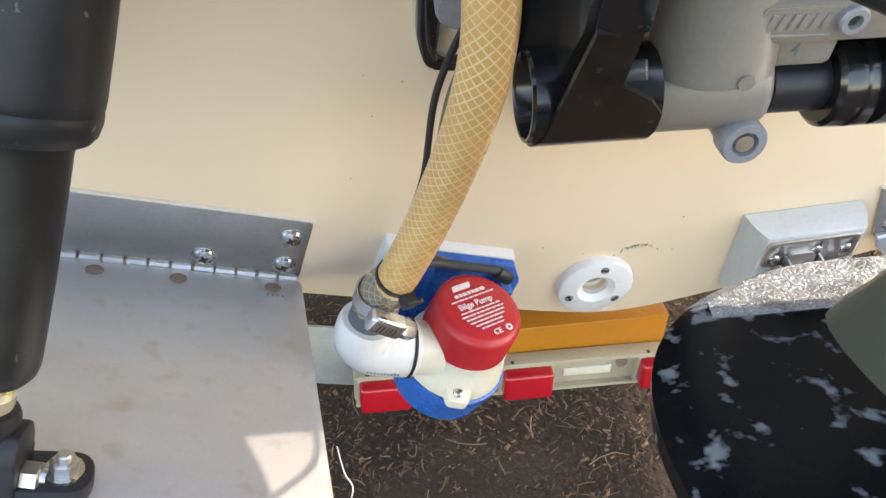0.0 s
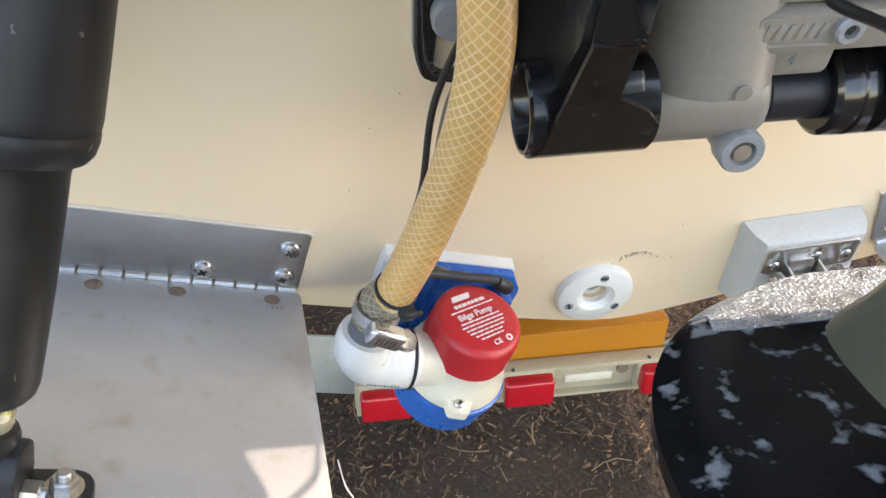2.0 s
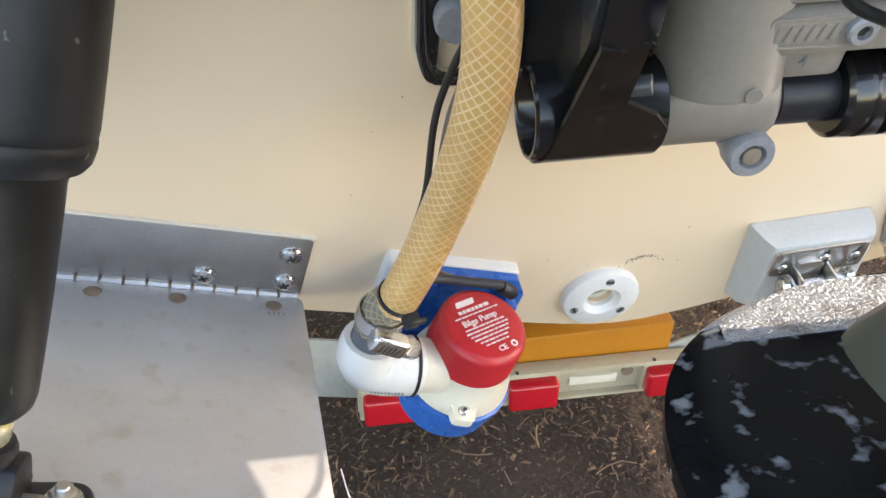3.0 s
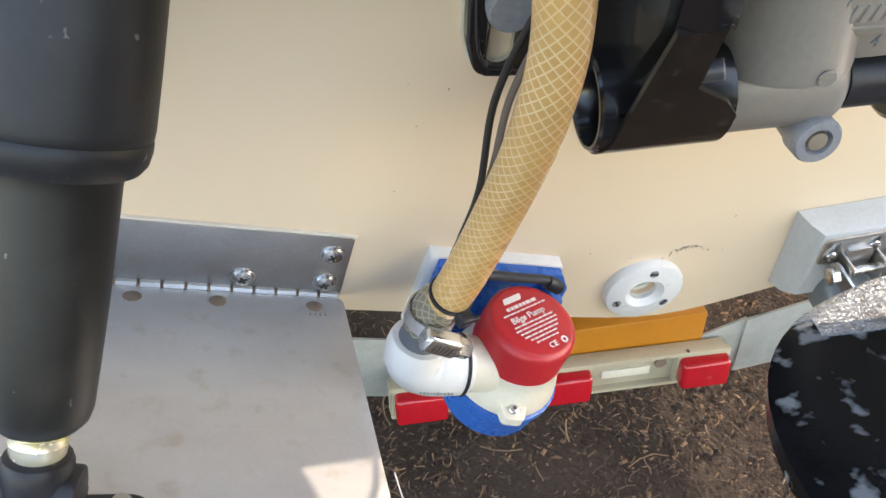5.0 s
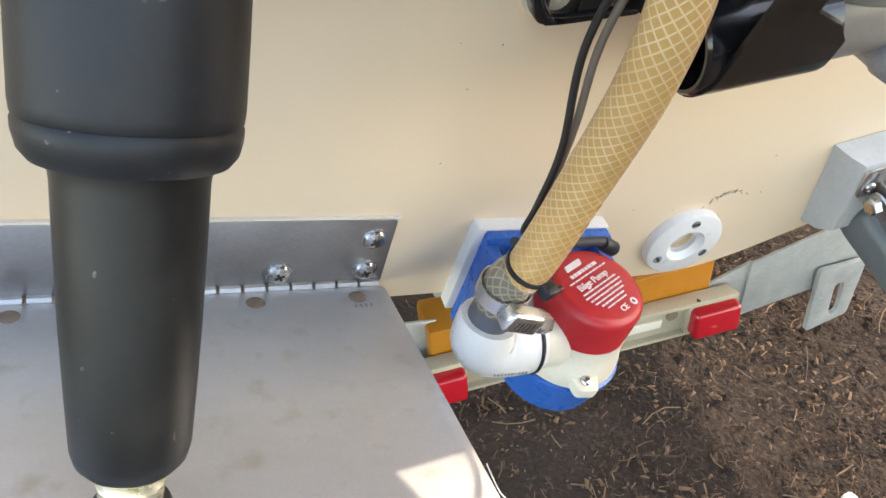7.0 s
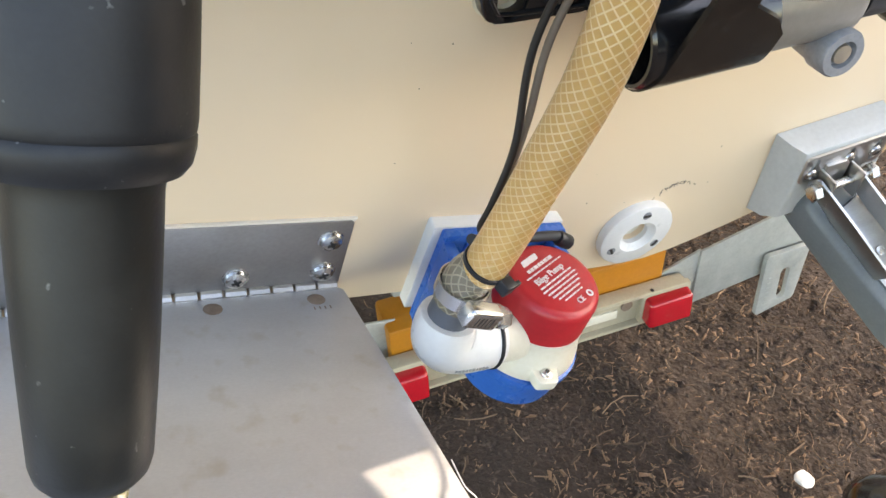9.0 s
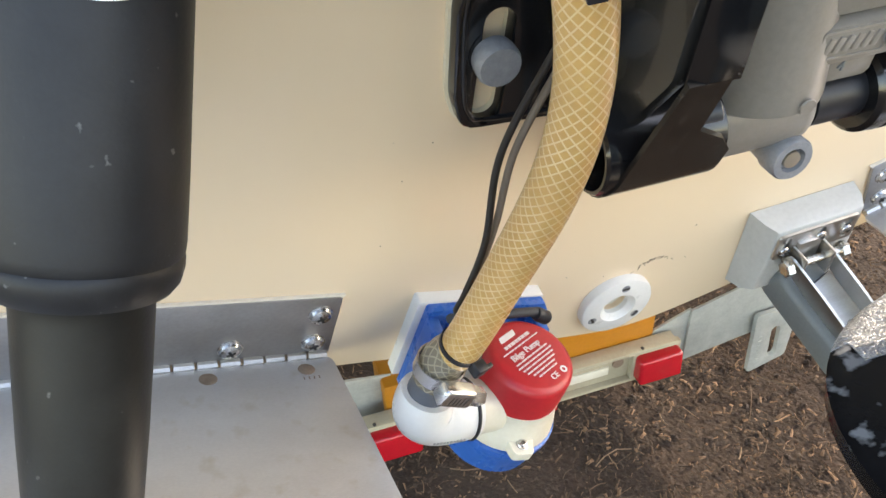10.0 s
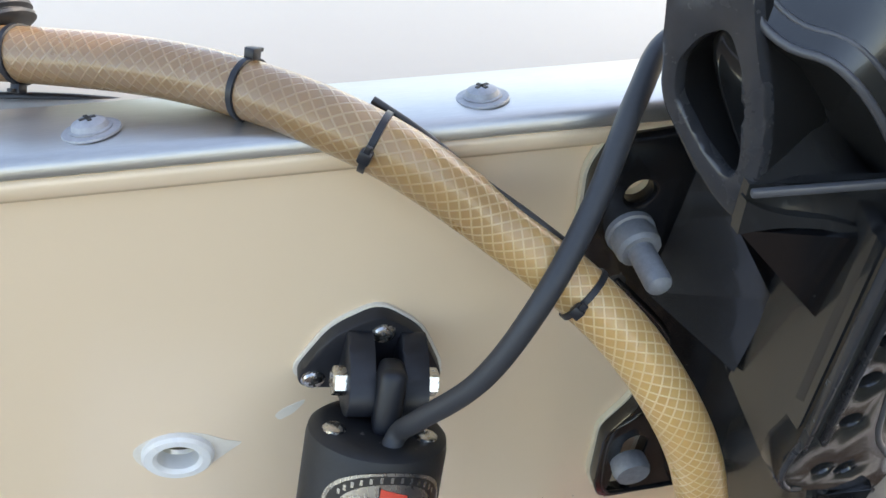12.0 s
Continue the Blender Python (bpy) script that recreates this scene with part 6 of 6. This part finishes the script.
# ---------------------------------------------------------------- trailer below the hull
def build_trailer():
    lb = thing("trailer_light_bar", (0.19, 0.57, 0.165), "cream trailer lamp bar with three red lenses", "light bar")
    tilt = Matrix.Translation((0.19, 0.566, 0.1885)) @ Matrix.Rotation(radians(1.4), 4, "Y")     # the bar falls a little to starboard

    def at(x, y, z):
        return tilt @ Matrix.Translation((x - 0.19, y - 0.566, z - 0.1885))

    bm = B()
    box(bm, (0.364, 0.010, 0.042), at(0.190, 0.569, 0.1875), 0.002)
    bar = part("bar", bm, BAR_PLASTIC, lb)
    for z, tall in ((0.2085, 0.006), (0.1665, 0.005)):
        bm = B()
        box(bm, (0.362, 0.018, tall), at(0.190, 0.5655, z), 0.0018)
        part("flange", bm, BAR_PLASTIC, bar, "turned cream edge of the bar")
    for x0, x1 in ((0.082, 0.142), (0.236, 0.290)):
        bm = B()
        box(bm, (x1 - x0, 0.003, 0.012), at((x0 + x1) / 2, 0.5635, 0.186), 0.0012)
        part("raised_panel", bm, CREAM_PLASTIC, bar, "raised cream panel between the lenses")
    for x in (0.1465, 0.301):
        mm = at(x, 0.5638, 0.194) @ Matrix.Rotation(radians(90), 4, "X")
        part("rivet", lathe(B(), [(0.0068, -0.001), (0.0068, 0.0015), (0, 0.002)], mm, 20), RUST, bar, "rusty round rivet")
    for x in (0.022, 0.176, 0.327):
        mm = at(x, 0.5595, 0.2115) @ Matrix.Rotation(radians(60), 4, "X")
        part("pin_hole", lathe(B(), [(0.0019, -0.001), (0.0017, 0.0016), (0, 0.0016)], mm, 12), RECESS_SHADE, bar)
    for x in (0.0405, 0.1930, 0.3455):
        bm = B()
        box(bm, (0.060, 0.009, 0.043), at(x, 0.5605, 0.1890), 0.0025)
        rim = part("lens_rim", bm, BAR_PLASTIC, lb)
        bm = B()
        box(bm, (0.054, 0.020, 0.035), at(x, 0.5500, 0.1885), 0.0045, 3)
        bmesh.ops.translate(bm, verts=[v for v in bm.verts if (tilt.inverted() @ v.co).y < -0.018 and (tilt.inverted() @ v.co).z > 0.004], vec=(0, 0.0035, -0.0015))
        part("lens", bm, RED_LENS, rim, "glossy red lens")
    tr = thing("boat_trailer", (0.19, 0.6, 0.16), "galvanised boat trailer tail with an orange crossbar", "trailer")
    bm = B()
    box(bm, (0.312, 0.05, 0.074), Matrix.Translation((0.1955, 0.6005, 0.2085)), 0.004)
    part("crossbar", bm, ORANGE, tr, "orange painted crossbar")
    # galvanised end plates; the one to starboard is two sheets that overlap at a seam
    face = Matrix.Translation((0, 0.577, 0)) @ Matrix.Rotation(radians(90), 4, "X")
    for pts, back, name in (([(0.340, 0.205), (0.398, 0.227), (0.398, 0.158), (0.340, 0.150)], 0.0, "inner_plate"),
                            ([(0.3965, 0.2275), (0.538, 0.262), (0.552, 0.262), (0.552, 0.168), (0.3965, 0.1475)], 0.0035, "end_plate"),
                            ([(0.054, 0.245), (0.004, 0.255), (-0.2, 0.30), (-0.2, 0.215), (0.004, 0.168), (0.054, 0.16)], -0.013, "end_plate")):
        part(name, plate(B(), pts, back - 0.003, back, face, bevel=0.0008), GALV, tr, "mottled galvanised plate")
    bm = B()
    plate(bm, rounded([(0.0, 0.0), (0.052, 0.014), (0.052, 0.10), (-0.008, 0.10)], 0.006), -0.003, 0.003, Matrix.Translation((0.491, 0.567, 0.096)) @ Matrix.Rotation(radians(90), 4, "X"), [slot_pts(0.030, 0.026, 0.026, 0.066, 0.006)], 0.001)
    slotted = part("slotted_plate", bm, GALV, tr, "slotted galvanised plate")
    bm = B()
    for k in range(6):
        box(bm, (0.005, 0.0012, 0.0018), Matrix.Translation((0.500 - 0.0008 * k, 0.5637, 0.118 + 0.008 * k)))
    part("stamped_bar", bm, GALV, slotted, "column of small stamped bars")
    for x in (0.08, 0.30):
        bm = B()
        box(bm, (0.05, 0.05, 0.17), Matrix.Translation((x, 0.63, 0.345)), 0.003)
        part("keel_post", bm, GALV, tr, "galvanised post under the hull")
    bm = B()
    box(bm, (0.06, 0.06, 0.25), Matrix.Translation((0.19, 0.98, 0.13)), 0.004)
    part("stand", bm, GALV, tr, "galvanised trailer leg on the soil")


build_trailer()


# ---------------------------------------------------------------- litter on the ground
def build_litter():
    rnd = random.Random(12)
    verts, faces = [], []

    def needle(x, y, L, a, r, z):
        bend = rnd.uniform(-0.6, 0.6)
        p = Vector((x, y, z))
        base = len(verts)
        segs = 3
        for k in range(segs + 1):
            f = k / segs - 0.5
            c = p + Vector((math.cos(a + bend * f), math.sin(a + bend * f), 0)) * (f * L) + Vector((0, 0, 0.004 * rnd.random()))
            sx, sy = -math.sin(a) * r, math.cos(a) * r
            verts.extend([(c.x + sx, c.y + sy, c.z), (c.x - sx, c.y - sy, c.z), (c.x, c.y, c.z + r * 1.3)])
        for k in range(segs):
            i, j = base + 3 * k, base + 3 * k + 3
            faces.extend([(i, j, j + 2, i + 2), (i + 1, i + 2, j + 2, j + 1), (i, i + 1, j + 1, j)])

    for _ in range(30000):
        x, y = rnd.uniform(-0.3, 1.2), rnd.uniform(-0.1, 1.3)
        dens = 0.5 + 1.1 * noise.noise(Vector((x * 6, y * 6, 7)))
        if rnd.random() > dens:
            continue
        needle(x, y, 0.003 + 0.022 * rnd.random() ** 2.5, rnd.uniform(0, 6.3), 0.0003 + 0.0008 * rnd.random() ** 2, 0.014 + rnd.uniform(0, 0.007))
    # flat flakes of bark
    for _ in range(26000):
        x, y = rnd.uniform(-0.3, 1.2), rnd.uniform(-0.1, 1.3)
        if rnd.random() > 0.55 + 0.9 * noise.noise(Vector((x * 7, y * 7, 3))):
            continue
        L, w, a, z = 0.0015 + 0.0065 * rnd.random() ** 2, 0.0008 + 0.0022 * rnd.random() ** 2, rnd.uniform(0, 6.3), 0.014 + rnd.uniform(0, 0.006)
        tip, c, d = rnd.uniform(-0.0025, 0.0025), math.cos(a), math.sin(a)
        base = len(verts)
        for u, v, h in ((-L, -w, 0), (L * rnd.uniform(0.6, 1), -w * rnd.uniform(0.3, 1), tip), (L, w * rnd.uniform(0.4, 1), tip), (-L * rnd.uniform(0.7, 1), w, 0), (0, 0, 0.0012 + abs(tip) * 0.5)):
            verts.append((x + u * c - v * d, y + u * d + v * c, z + h))
        faces.extend([(base, base + 1, base + 4), (base + 1, base + 2, base + 4), (base + 2, base + 3, base + 4), (base + 3, base, base + 4)])
    me = bpy.data.meshes.new("needle_litter")
    me.from_pydata(verts, [], faces)
    me.materials.append(NEEDLE)
    tagged(new("needle_litter", me), "scattered dry brown needles and bark shreds on soil", "litter", kind="stuff")
    verts, faces = [], []
    for _ in range(210):
        needle(rnd.uniform(-0.1, 1.0), rnd.uniform(0.0, 1.0), 0.016 + 0.05 * rnd.random() ** 2.5, rnd.uniform(0, 6.3), 0.0005 + 0.0007 * rnd.random() ** 2, 0.018 + rnd.uniform(0, 0.004))
    me = bpy.data.meshes.new("dry_twigs")
    me.from_pydata(verts, [], faces)
    me.materials.append(TWIG)
    tagged(new("dry_twigs", me), "thin pale dry twigs strewn over the soil", "twigs", kind="stuff")
    verts2, faces2 = [], []
    for _ in range(5000):
        x, y, r = rnd.uniform(-0.4, 1.3), rnd.uniform(-0.1, 1.3), 0.001 + 0.006 * rnd.random() ** 3
        z = 0.014
        b = len(verts2)
        for k in range(6):
            rr = r * rnd.uniform(0.7, 1.2)
            verts2.append((x + rr * math.cos(k * 1.047), y + rr * math.sin(k * 1.047), z))
        verts2.append((x, y, z + r * rnd.uniform(0.5, 0.9)))
        faces2.extend([(b + k, b + (k + 1) % 6, b + 6) for k in range(6)])
    me = bpy.data.meshes.new("soil_crumbs")
    me.from_pydata(verts2, [], faces2)
    me.materials.append(SOIL)
    tagged(new("soil_crumbs", me), "small crumbs of soil and grit", "grit", kind="stuff")


build_litter()

bm = B()
bmesh.ops.create_icosphere(bm, subdivisions=2, radius=0.011)
for v in bm.verts:
    v.co *= 1 + 0.35 * noise.noise(v.co * 90)
    v.co.z *= 0.5
bm.transform(Matrix.Translation((0.4455, 0.3905, 0.021)))
solid("pale_stone", bm, PEBBLE, "small pale stone lying on the soil", "stone", angle=25)
cable("stray_thread", [(0.003, 0.285, 0.463), (0.006, 0.275, 0.452), (0.010, 0.268, 0.447), (0.006, 0.262, 0.436)], 0.0004, PRINT_WHITE, "stray pale thread hanging from the tab edge", "thread", 6, 6)
